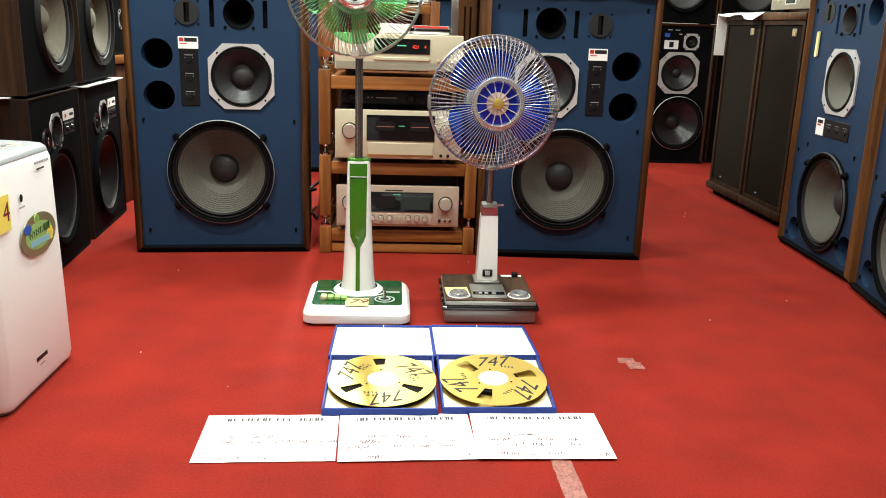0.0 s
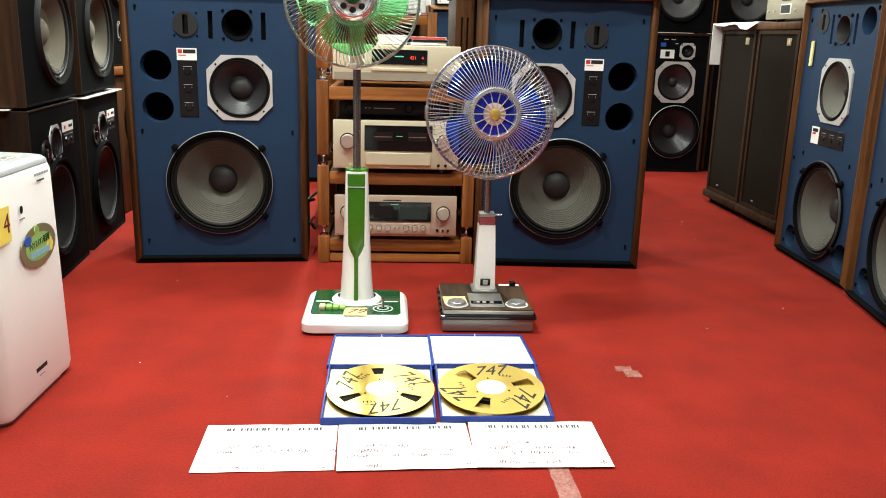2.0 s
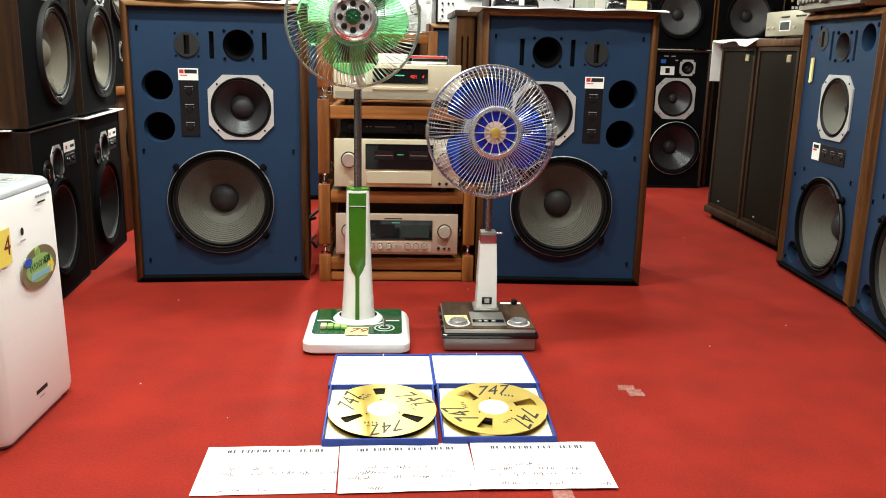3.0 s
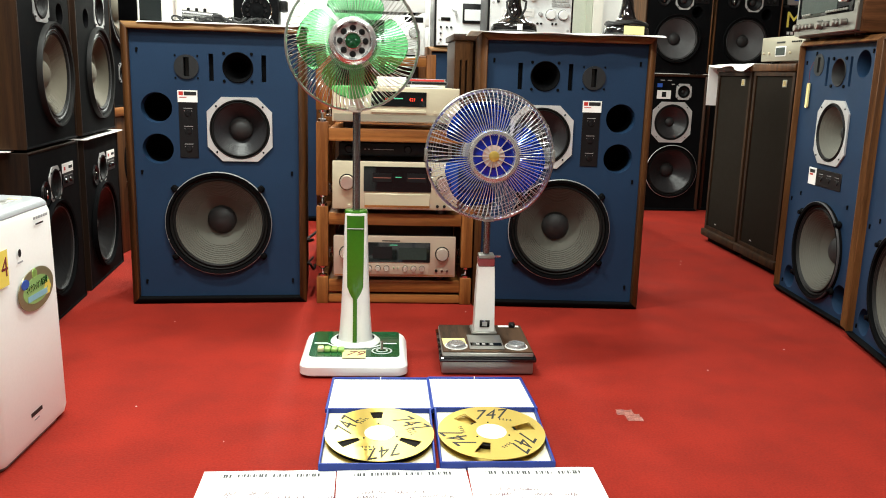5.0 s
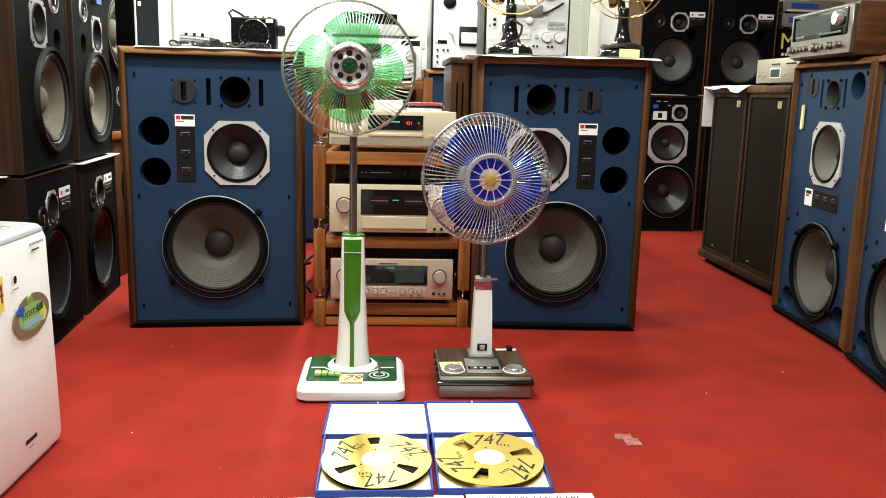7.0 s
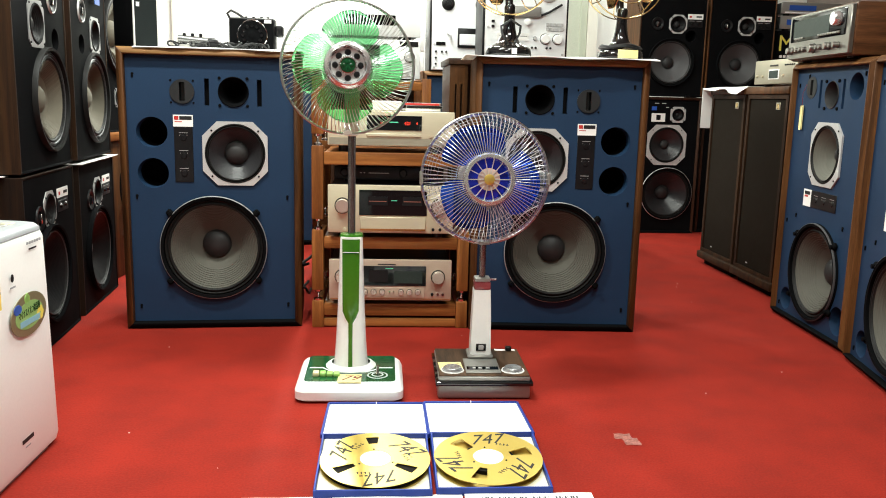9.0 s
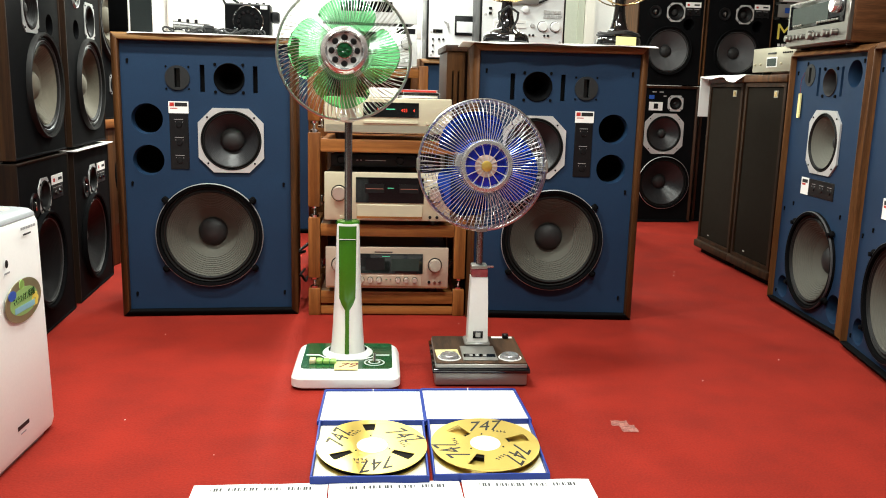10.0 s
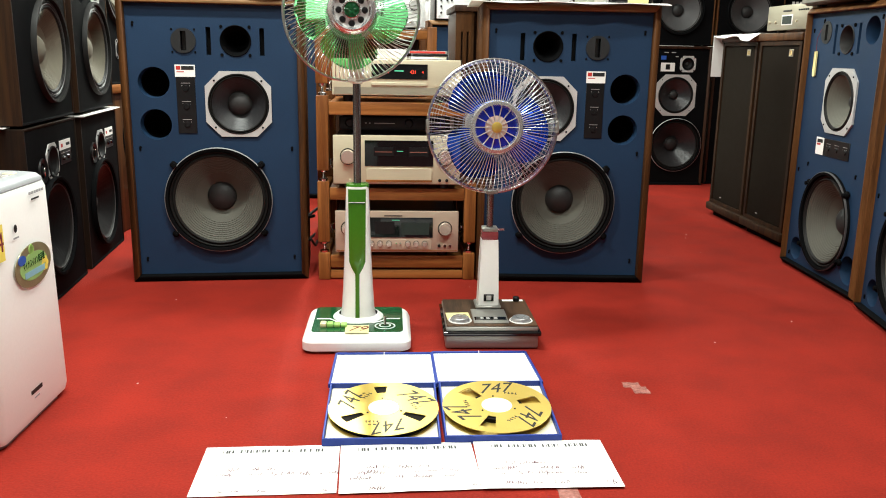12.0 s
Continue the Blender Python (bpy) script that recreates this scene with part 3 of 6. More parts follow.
def large_monitor(m, label, tag):
    """Blue-fronted monitor with centred drivers and ports at the foot."""
    w, h = 0.650, 1.073
    r = thing("studio_monitor", m, label, "speaker", "blue studio monitors")
    cabinet(r, w, h, 0.45, t=0.026, body=WAL_O, top=WAL_O, slope=0.024)
    holes = [circle(0.01, 0.245, 0.184, 64), circle(0.01, 0.712, 0.113, 56), circle(0.008, 0.942, 0.052), circle(-0.165, 0.972, 0.044), circle(0.185, 0.972, 0.05),
             circle(-0.215, 0.085, 0.048), circle(0.225, 0.10, 0.055)]
    for sx in (-0.088, 0.095):
        holes.append(rect(sx - 0.009, 0.89, sx + 0.009, 1.0))
    t = 0.025
    part("baffle", plate(rect(-w / 2 + t, t, w / 2 - t, h - t), holes, 0.02, front(0, MY, 0)), BLUE, r, "blue painted front board")
    driver(r, 0.01, 0.245, MY, 0.196, BLACK, CONE, 0.058, clamps=True, rim_mat=DIMRIM, ribs=16, label="large woofer in a black frame with a thin rim")
    driver(r, 0.01, 0.712, MY, 0.114, SILVER, CONE_T, 0.03, "midrange_driver", proud=0.007, ribs=8, square=0.124, chamfer=0.047, depth=0.06, label="ten inch driver in a chamfered aluminium frame")
    # grey instead of black: light falling into the horn is put into its colour
    hn = part("horn", lathe([(0.054, 0.002), (0.052, 0.004), (0.048, -0.004), (0.042, -0.03), (0.03, -0.08), (0.012, -0.12), (0, -0.12)], front(0.008, MY, 0.942), 40), CAP, r)
    for sx in (-1, 1):
        for sz in (-1, 1):
            part("bolt", lathe([(0, 0.005), (0.006, 0.005), (0.007, 0)], front(0.008 + sx * 0.05, MY, 0.942 + sz * 0.052), 8), BLACK, hn)
    tw = part("slot_tweeter", plate(circle(0, 0, 0.044), [rect(-0.01, -0.03, 0.01, 0.03)], 0.014, front(-0.165, MY - 0.002, 0.972)), GREYPL, r)
    part("slot", box(-0.178, -0.152, MY + 0.02, MY + 0.03, 0.938, 1.006), GLOSS, tw)
    port(r, 0.185, 0.972, MY, 0.05)
    port(r, -0.215, 0.085, MY, 0.048)
    port(r, 0.225, 0.10, MY, 0.055)
    for sx in (-0.088, 0.095):
        part("vent_slot", box(sx - 0.012, sx + 0.012, MY + 0.02, MY + 0.06, 0.886, 1.004), BLACK, r)
    l_pad(r, -0.072, 0.497, 0.132, 0.565, MY, (-0.137, 0.497, -0.073, 0.565), True)
    pins(r, [(x, z) for x in (-0.27, 0.275) for z in (0.06, 0.42, 0.985)] + [(0.2, 0.452), (-0.19, 0.452), (0.245, 1.02), (-0.19, 1.02)], MY)
    if tag:
        part("price_tag", box(-0.231, -0.213, MY - 0.008, MY - 0.0065, 0.80, 0.90, 0.004, 1), PALEY, r, "yellow hanging price tag on a string")
        part("tag_string", tube([(-0.222, MY - 0.007, 0.895), (-0.215, MY - 0.012, 0.95), (-0.20, MY - 0.006, 0.985)], 0.001, 5), REDINK, r)
    return r


mon_left = studio_monitor(pose(-0.687, 2.672, 0, 0, 0, 0.3), 1, "walnut studio monitor speaker with blue baffle beside the wooden rack")
mon_right = studio_monitor(pose(0.6125, 2.5595, 0, 0, 0, -6.9), -1, "walnut studio monitor speaker with blue baffle behind the blue fan")
b1 = copy_thing(mon_left, pose(-0.62, 4.5, 0, 0, 0, 0))
tagged(b1, "walnut studio monitor speaker with blue baffle, half hidden behind the rack")
b2 = copy_thing(mon_right, pose(0.62, 4.40, 0, 0, 0, 0))
tagged(b2, "walnut studio monitor speaker with blue baffle, carrying a tape deck")
large_monitor(pose(1.640, 2.519, 0, 0, 0, -96.5), "tall walnut monitor speaker with blue baffle and yellow price tag", True)
u = Vector((math.cos(radians(-104)), math.sin(radians(-104)), 0))
c2 = Vector((1.582, 2.166, 0)) + u * 0.325
large_monitor(pose(c2.x, c2.y, 0, 0, 0, -104), "tall walnut monitor speaker with blue baffle at the row's end", False)


def black_speaker(m, w, h, d, label, woofer, mid, tweet, vent, badge, cone=CONE_D, midsq=0.075, wr=0.17, side=WAL_S, badge_w=0.12):
    """Black-fronted three-way box speaker in a walnut case."""
    r = thing("bookshelf_speaker", m, label, "speaker", "stacked black speakers")
    cabinet(r, w, h, d, t=0.01, body=side, top=side, chamfer=False)
    holes = [circle(*woofer, wr * 0.94, 56), circle(*mid, midsq * 0.85, 40)]
    if vent:
        holes.append(circle(*vent, 0.038))
    yb = 0.003
    part("baffle", plate(rect(-w / 2 + 0.0085, 0.0085, w / 2 - 0.0085, h - 0.0085), holes, 0.018, front(0, yb, 0)), BLACK, r, "black painted front board")
    driver(r, *woofer, yb, wr + 0.006, RUBBER if cone is CONE_L else BLACK, cone, wr * (0.31 if cone is CONE_L else 0.27), ribs=20, depth=0.052 if cone is CONE_L else 0.06, inner=0.80 if cone is CONE_L else 0.86)
    part("thin_ring", lathe([(wr * 0.86, 0.006), (wr * 0.875, 0.0085), (wr * 0.89, 0.006)], front(woofer[0], yb, woofer[1]), 56), DIMRIM, r)
    driver(r, *mid, yb, midsq * 0.87, RIM if cone is CONE_L else SILVER, CONE_D, midsq * 0.38, "midrange_driver", ribs=6, square=midsq, chamfer=midsq * (0.30 if cone is CONE_L else 0.5), depth=0.026, seg=40, proud=0.003)
    tw = part("tweeter", lathe([(0.042, 0), (0.041, 0.006), (0.032, 0.005), (0.02, -0.004), (0.012, 0.002), (0, 0.005)], front(tweet[0], yb, tweet[1]), 32), SATIN, r)
    if cone is CONE_L:
        part("tweeter_ring", lathe([(0.042, 0.004), (0.045, 0.006), (0.048, 0.0)], front(tweet[0], yb, tweet[1]), 32), SILVER, tw)
    part("dome", box(tweet[0] - 0.004, tweet[0] + 0.004, yb - 0.009, yb - 0.002, tweet[1] - 0.018, tweet[1] + 0.012, 0.002, 1), CHROME, tw)
    if vent:
        port(r, *vent, yb, 0.038, 0.12, inner=BLACK)
    if badge:
        x, z = badge
        bd = part("badge", box(x, x + badge_w, yb - 0.003, yb, z - 0.034, z), PAPER, r, "white label plate with a red mark")
        bars(bd, [(x + badge_w * 0.1, z - 0.024, x + badge_w * 0.24, z - 0.012)], yb - 0.003, REDP, "logo_mark")
        bars(bd, [(x + badge_w * 0.55, z - 0.022, x + badge_w * 0.9, z - 0.012)], yb - 0.003, INK)
        pn = part("control_panel", box(x, x + badge_w, yb - 0.002, yb, z - 0.085, z - 0.037), SATIN, r)
        for k in (0.28, 0.72):
            part("control_knob", lathe([(0, 0.008), (0.008, 0.008), (0.010, 0)], front(x + badge_w * k, yb - 0.002, z - 0.062), 14), GLOSS, pn)
        bars(pn, [(x + 0.01, z - 0.046, x + badge_w * 0.45, z - 0.044), (x + badge_w * 0.55, z - 0.046, x + badge_w - 0.01, z - 0.044)], yb - 0.002, SILVER, "scale_mark")
    return r


# stacks along the west side, facing +x: local x runs along +y
def west(y, z):
    return pose(-1.22, y, z, 0, 0, 90)


SD = 0.34
black_speaker(west(2.55, 0), 0.54, 0.611, SD, "black speaker in walnut case under another one", (-0.02, 0.252), (-0.015, 0.478), (-0.12, 0.46), None, (0.07, 0.54), CONE_D, 0.064, 0.168, side=WAL_S_SHADED)
black_speaker(west(3.15, 0), 0.53, 0.604, SD, "black speaker in walnut case under another one", (-0.012, 0.232), (0.0, 0.468), (-0.11, 0.45), None, (0.075, 0.53), CONE_D, 0.064, 0.176, side=WAL_S_SHADED)
black_speaker(west(2.55, 0.62), 0.54, 0.78, SD, "black speaker with pale woofer cone stacked on another", (0.06, 0.235), (-0.04, 0.485), (0.13, 0.58), (0.155, 0.445), None, CONE_L, 0.078, 0.174)
black_speaker(west(3.142, 0.62), 0.512, 0.78, SD, "black speaker with pale woofer cone stacked on another", (0.05, 0.24), (0.085, 0.495), (-0.10, 0.58), (-0.11, 0.45), None, CONE_L, 0.074, 0.18)
bd = thing("blue_label", at(-1.205, 3.19, 1.24), "small blue label on a black speaker front", "label")
part("plate", box(-0.003, 0.0, 0, 0.07, 0, 0.06), BLUEP, bd)
black_speaker(pose(-1.225, 3.78, 0.70, 0, 0, 80), 0.60, 0.80, SD, "black speaker with wide pale woofer behind the stacks", (-0.04, 0.46), (-0.10, 0.16), (0.12, 0.14), None, None, CONE_L, 0.045, 0.2)
old = thing("wooden_cabinet", pose(-1.225, 3.78, 0, 0, 0, 80), "plain brown wooden cabinet with a small handle under a speaker", "cabinet")
part("body", box(-0.31, 0.31, 0, 0.34, 0, 0.66, 0.008), WAL_V, old)
part("top", box(-0.33, 0.33, -0.02, 0.36, 0.66, 0.70, 0.006), TEAK_H, old)
part("handle", tube([(-0.12, -0.002, 0.20), (-0.12, -0.03, 0.21), (-0.12, -0.03, 0.33), (-0.12, -0.002, 0.34)], 0.006, 8), CHROME, old)
part("grille", lathe([(0.0, 0.004), (0.15, 0.004), (0.16, 0.0)], front(0.02, 0, 0.43), 40), BLACK, old)
for y0, y1, sd, xa, xe in ((2.255, 2.31, 1.0, -1.41, -1.27), (2.87, 3.43, 5.0, -1.5, -1.20)):
    tagged(part("paper_sheet", sheet(xa, xe, y0, y1, 0.6125 if sd < 2 else 0.6055, 0.0, 0.003, 0.003, 20, 20, sd), PAPER), "white packing sheet between two stacked speakers", "paper")
side = thing("wooden_cabinet", pose(-1.66, 1.95, 0, 0, 0, 90), "dark red-brown wooden cabinet beside the stacked speakers", "cabinet")
part("body", box(-0.2, 0.30, 0.02, 0.33, 0, 0.72, 0.006), DARKWOOD, side)
part("door", box(-0.19, 0.29, 0.0, 0.018, 0.03, 0.70, 0.004), WAL_V, side)
part("knob", lathe([(0, 0.02), (0.008, 0.018), (0.006, 0.006), (0.006, 0)], front(0.24, 0, 0.64), 14), CHROME, side)

# far stack behind the right monitor
FY = 4.98
FRZ = -3
far = thing("floor_speaker", pose(2.06, FY, 0, 0, 0, FRZ), "large black three-way speaker with silver driver rims", "speaker", "far black speakers")
cabinet(far, 0.46, 0.94, 0.38, t=0.018, body=DARKWOOD, top=DARKWOOD, chamfer=False)
part("baffle", plate(rect(-0.212, 0.018, 0.212, 0.922), [circle(0.02, 0.278, 0.165, 56), circle(0.0, 0.615, 0.118, 48), circle(0.068, 0.823, 0.03)], 0.018, front(0, 0.01, 0)), BLACK, far, "black front board")
driver(far, 0.02, 0.278, 0.01, 0.182, BLACK, CONE_S, 0.05, rim_mat=SILVER, ribs=8)
driver(far, 0.0, 0.615, 0.01, 0.122, SILVER, CONE_S, 0.032, "midrange_driver", ribs=6, square=0.138, chamfer=0.058, depth=0.045, proud=0.005)
driver(far, 0.068, 0.823, 0.01, 0.042, SILVER, CONE_D, 0.012, "tweeter", ribs=3, square=0.054, chamfer=0.020, depth=0.012, seg=32, proud=0.004)
part("badge", box(-0.12, -0.085, 0.006, 0.009, 0.85, 0.876), BLUEP, far, "small blue badge")
lb = part("label_plate", box(-0.118, -0.022, 0.006, 0.009, 0.773, 0.83), PAPER, far, "pale label plate")
bars(lb, [(-0.085, 0.785, -0.055, 0.82)], 0.006, SATIN, "control")
for q in ((-0.02, 0.868, 0.0, 0.874), (-0.10, 0.895, -0.07, 0.9), (-0.05, 0.895, -0.02, 0.9)):
    bars(far, [q], 0.009, SILVER)
far2 = copy_thing(far, pose(2.56, FY + 0.03, 0, 0, 0, FRZ))
for cx in (2.05, 2.53):
    sp = black_speaker(pose(cx, FY + (0.0 if cx < 2.3 else -0.024), 0.9475, 0, 0, FRZ), 0.462, 0.66, 0.33, "black speaker in walnut case on top of another speaker", (-0.004, 0.225), (0.03, 0.477), (-0.11, 0.477), (0.125, 0.40), (0.095, 0.545), CONE_G, 0.062, 0.155, side=WAL_V, badge_w=0.105)
    sp["group"] = "far black speakers"
for dx in (1.9, 2.25, 2.4, 2.72):
    ft = thing("wood_block", at(dx, FY + 0.1, 0.94), "small grey spacer block between stacked speakers", "block")
    part("block", box(-0.02, 0.02, -0.06, 0.06, 0.0005, 0.007), GREYTOP, ft)

# brown cloth-fronted pair
u = Vector((1.811 - 1.863, 3.032 - 3.906, 0)).normalized()
ang = math.degrees(math.atan2(u.y, u.x))
for k, (s0, lab) in enumerate(((0.215, "tall brown cloth-fronted speaker partly under a white sheet"), (0.665, "tall brown cloth-fronted speaker under a small silver player"))):
    c = Vector((1.866, 3.945, 0)) + u * s0
    r = thing("floor_speaker", pose(c.x, c.y, 0, 0, 0, ang), lab, "speaker", "brown speakers")
    w, h = 0.43, 0.985
    part("body", box(-w / 2, w / 2, 0.02, 0.36, 0.055, h - 0.035, 0.006), DARKWOOD, r)
    part("top_board", box(-w / 2 - 0.006, w / 2 + 0.006, -0.008, 0.37, h - 0.035, h, 0.006), WAL_V, r)
    part("plinth", box(-w / 2 - 0.012, w / 2 + 0.012, -0.014, 0.37, 0.03, 0.07, 0.008), WAL_S, r)
    part("foot", box(-w / 2 + 0.03, w / 2 - 0.03, 0.02, 0.34, 0.0, 0.032), BLACK, r)
    part("front_frame", plate(rect(-w / 2 + 0.004, 0.072, w / 2 - 0.004, h - 0.036), [rect(-w / 2 + 0.026, 0.09, w / 2 - 0.026, h - 0.056)], 0.02, front(0, 0.001, 0)), WAL_S, r)
    part("grille", box(-w / 2 + 0.027, w / 2 - 0.027, 0.008, 0.018, 0.091, h - 0.057, 0.003, 1), GRILLE, r, "dark brown woven grille cloth")
    bd = part("badge", box(0.09, 0.13, 0.004, 0.008, 0.878, 0.912, 0.001, 1), GREYGOLD, r, "small square gold badge")
    bars(bd, [(0.098, 0.884, 0.108, 0.906), (0.111, 0.884, 0.122, 0.906)], 0.0035, BRASS, "emblem")
    part("maker_mark", box(-0.085, -0.068, 0.005, 0.008, 0.112, 0.117), SILVER, r)
bmc = sheet(-0.235, 0.225, -0.05, 0.34, 0.9865, 0.05, 0.006, 0.002, 30, 14, 8.0)
cl = part("dust_sheet", bmc, PAPER)
c = Vector((1.866, 3.945, 0)) + u * 0.215
cl.matrix_basis = pose(c.x, c.y, 0, 0, 0, ang)
part("hanging_corner", box(-0.243, -0.24, -0.045, 0.12, 0.765, 0.985, 0.001, 1), PAPER, cl)
tagged(cl, "white sheet draped over a brown speaker", "cloth")

# ---- wooden rack with audio components ----
RK = pose(-0.018, 2.645, 0, 0, 0, -4.2) @ Matrix.Diagonal((0.985, 1, 1.025, 1))      # front centre of the rack on the floor
rack = thing("audio_rack", RK, "teak audio rack with spiked tiers holding amplifiers", "rack")
HW, PW, RD = 0.308, 0.046, 0.42
for z0, z1, sides in ((0.0, 0.104, (-1, 1)), (0.146, 0.376, (-1, 1)), (0.416, 0.69, (-1, 1)), (0.732, 0.90, (-1,))):
    for sx in sides:
        for yy in (0.0, RD - PW):
            x0 = sx * HW - (PW if sx > 0 else 0)
            part("post", box(x0, x0 + PW, yy, yy + PW, z0, z1, 0.004), TEAK_V, rack)
for z0, sides in ((0.104, (-1, 1)), (0.376, (-1, 1)), (0.69, (-1,))):
    for sx in sides:
        for yy in (PW / 2, RD - PW / 2):
            part("spike", lathe([(0.017, 0.0), (0.017, 0.008), (0.006, 0.012), (0.005, 0.026), (0.014, 0.034), (0.015, 0.042)], at(sx * (HW - PW / 2), yy, z0), 20), CHROME, rack, "turned metal spike")
for z0, z1 in ((0.046, 0.094), (0.306, 0.352), (0.62, 0.668)):
    part("front_rail", box(-HW + PW, HW - PW, 0.006, 0.030, z0, z1, 0.004), TEAK_H, rack)
    part("back_rail", box(-HW + PW, HW - PW, RD - 0.03, RD - 0.006, z0, z1, 0.004), TEAK_H, rack)
    for sx in (-1, 1):
        part("side_rail", box(sx * (HW - 0.02) - 0.012, sx * (HW - 0.02) + 0.012, PW, RD - PW, z0, z1 - 0.01, 0.004), TEAK_H, rack)
    part("shelf", box(-HW + PW, HW - PW, 0.032, RD - 0.032, z1 - 0.022, z1 - 0.003, 0.003), TEAK_H, rack)
part("low_rail", box(-HW + PW, HW - PW, 0.006, 0.030, 0.004, 0.036, 0.004), TEAK_H, rack)


def knob(parent, x, y, z, r, d, material, name="knob", seg=28):
    k = part(name, lathe([(0, d), (r * 0.86, d), (r * 0.97, d * 0.85), (r, d * 0.5), (r, 0.0)], front(x, y, z), seg), material, parent)
    if r > 0.009:
        part("knob_ring", lathe([(r * 0.99, 0.0005), (r * 1.14, 0.0005), (r * 1.14, -0.001)], front(x, y - 0.0002, z), seg), SATIN, k)
    return k


def component(name, m, w, h, d, face, label, category="amplifier", top_bright=False, lift=0.012):
    r = thing(name, m, label, category)
    part("chassis", box(-w / 2 + 0.006, w / 2 - 0.006, 0.012, d, lift + 0.004, h - 0.004, 0.003, 1), face if top_bright else SATIN, r)
    part("faceplate", box(-w / 2, w / 2, 0.0, 0.014, lift, h, 0.004), face, r)
    for sx in (-1, 1):
        for yy in (0.05, d - 0.05):
            part("foot", lathe([(0, 0.0), (0.02, 0.0), (0.022, lift + 0.004), (0, lift + 0.004)], at(sx * (w / 2 - 0.06), yy, 0), 20), SATIN, r)
    return r


def window(r, x0, z0, x1, z1, y=0.0):
    part("window_frame", plate(rect(x0 - 0.004, z0 - 0.004, x1 + 0.004, z1 + 0.004), [rect(x0, z0, x1, z1)], 0.004, front(0, y - 0.003, 0)), GLASS_D, r)
    return part("display", box(x0, x1, y - 0.002, y - 0.0005, z0, z1), GLASS_D, r, "dark glass display window")


amp = component("integrated_amplifier", RK @ at(0.0, -0.016, 0.0915), 0.48, 0.178, 0.38, ROSEG, "rose-gold integrated amplifier on the rack's lowest shelf", lift=0.021)
dsp = window(amp, -0.105, 0.082, 0.135, 0.150)
# plain green bar in place of the maker's name
bars(dsp, [(-0.02, 0.143, 0.01, 0.1455)], -0.0022, LEDG, "brand_mark")
part("meter", box(-0.085, -0.01, -0.0028, -0.002, 0.092, 0.138), SATIN, dsp)
part("meter", box(0.015, 0.125, -0.0028, -0.002, 0.088, 0.135), GLASS_G, dsp)
knob(amp, 0.187, 0, 0.112, 0.025, 0.022, KNOBC, "volume_knob")
knob(amp, -0.19, 0, 0.112, 0.025, 0.022, KNOBC, "selector_knob")
part("lower_panel", box(-0.115, 0.135, -0.002, 0.0, 0.031, 0.072, 0.001, 1), ROSEG, amp)
for x in (-0.13, -0.10, -0.066, -0.032, 0.01 + 0.032, 0.075, 0.108):
    knob(amp, x, -0.002, 0.054, 0.0105, 0.014, KNOBC, "tone_knob", 18)
for x in (-0.003, 0.013):
    part("toggle", tube([(x, -0.001, 0.05), (x, -0.014, 0.058)], 0.003, 8), CHROME, amp)
for x in (0.165, 0.187, 0.207):
    knob(amp, x, 0, 0.046, 0.006, 0.006, SATIN if x < 0.17 else CHROME, "socket", 14)
part("red_line", box(-0.235, 0.235, -0.0005, 0.0002, 0.0255, 0.0285), TEAK_H, amp)
part("lettering", box(-0.05, 0.02, -0.0006, 0, 0.158, 0.162), INK, amp)

pw = component("power_amplifier", RK @ at(-0.002, -0.018, 0.350), 0.485, 0.20, 0.40, CHAMP, "champagne power amplifier with dark meter window on a shelf", lift=0.021)
dsp = window(pw, -0.118, 0.092, 0.135, 0.178)
for x0 in (-0.088, 0.045):
    part("meter", box(x0, x0 + 0.075, -0.0028, -0.002, 0.125, 0.158), SATIN, dsp)
    bars(dsp, [(x0 + 0.004, 0.139, x0 + 0.071, 0.1415)], -0.0028, METERL, "meter_scale")
bars(dsp, [(0.0, 0.142, 0.024, 0.1445)], -0.0022, LEDG, "brand_mark")
part("flap", box(-0.118, 0.135, -0.005, 0.0, 0.032, 0.082, 0.002, 1), CHAMP, pw, "hinged lower flap")
# teak-coloured strip paints the wood's reflection along the flap's foot
part("flap_edge", box(-0.118, 0.135, -0.0058, -0.0045, 0.0305, 0.038), TEAK_H, pw)
knob(pw, -0.186, 0, 0.122, 0.027, 0.022, KNOBC, "selector_knob")
knob(pw, 0.186, 0, 0.122, 0.027, 0.022, KNOBC, "volume_knob")
for x in (0.165, 0.192):
    knob(pw, x, 0, 0.036, 0.006, 0.006, SATIN, "socket", 14)
knob(pw, -0.178, 0, 0.034, 0.006, 0.008, CHAMP, "power_button", 14)

bk = component("disc_player", RK @ at(-0.01, 0.06, 0.5505), 0.43, 0.062, 0.30, SATIN, "slim black disc player standing on an amplifier", "player")
for x in (-0.175, 0.055):
    knob(bk, x, 0, 0.038, 0.014, 0.012, SATIN, "knob", 20)
    part("ring", lathe([(0.0145, 0.002), (0.016, 0.003), (0.0175, 0.0)], front(x, 0, 0.038), 24), CHROME, bk)
bars(bk, [(-0.08, 0.036, 0.0, 0.0385), (-0.115, 0.036, -0.108, 0.039), (-0.1, 0.036, -0.094, 0.039)], -0.0005, SILVER, "tray_line")

cd = component("disc_player", RK @ at(-0.004, 0.0, 0.6655), 0.485, 0.155, 0.36, CHAMP, "champagne disc player with red digits on the rack's top shelf", "player", True, 0.027)
dsp = window(cd, -0.09, 0.090, 0.112, 0.135)
lettering("421", 0.017, front(0.062, -0.0022, 0.111), LEDR, dsp, "digits")
lettering("4", 0.015, front(0.098, -0.0022, 0.111), LEDR, dsp, "digits")
lettering("16", 0.015, front(-0.036, -0.0022, 0.111), LEDR, dsp, "digits")
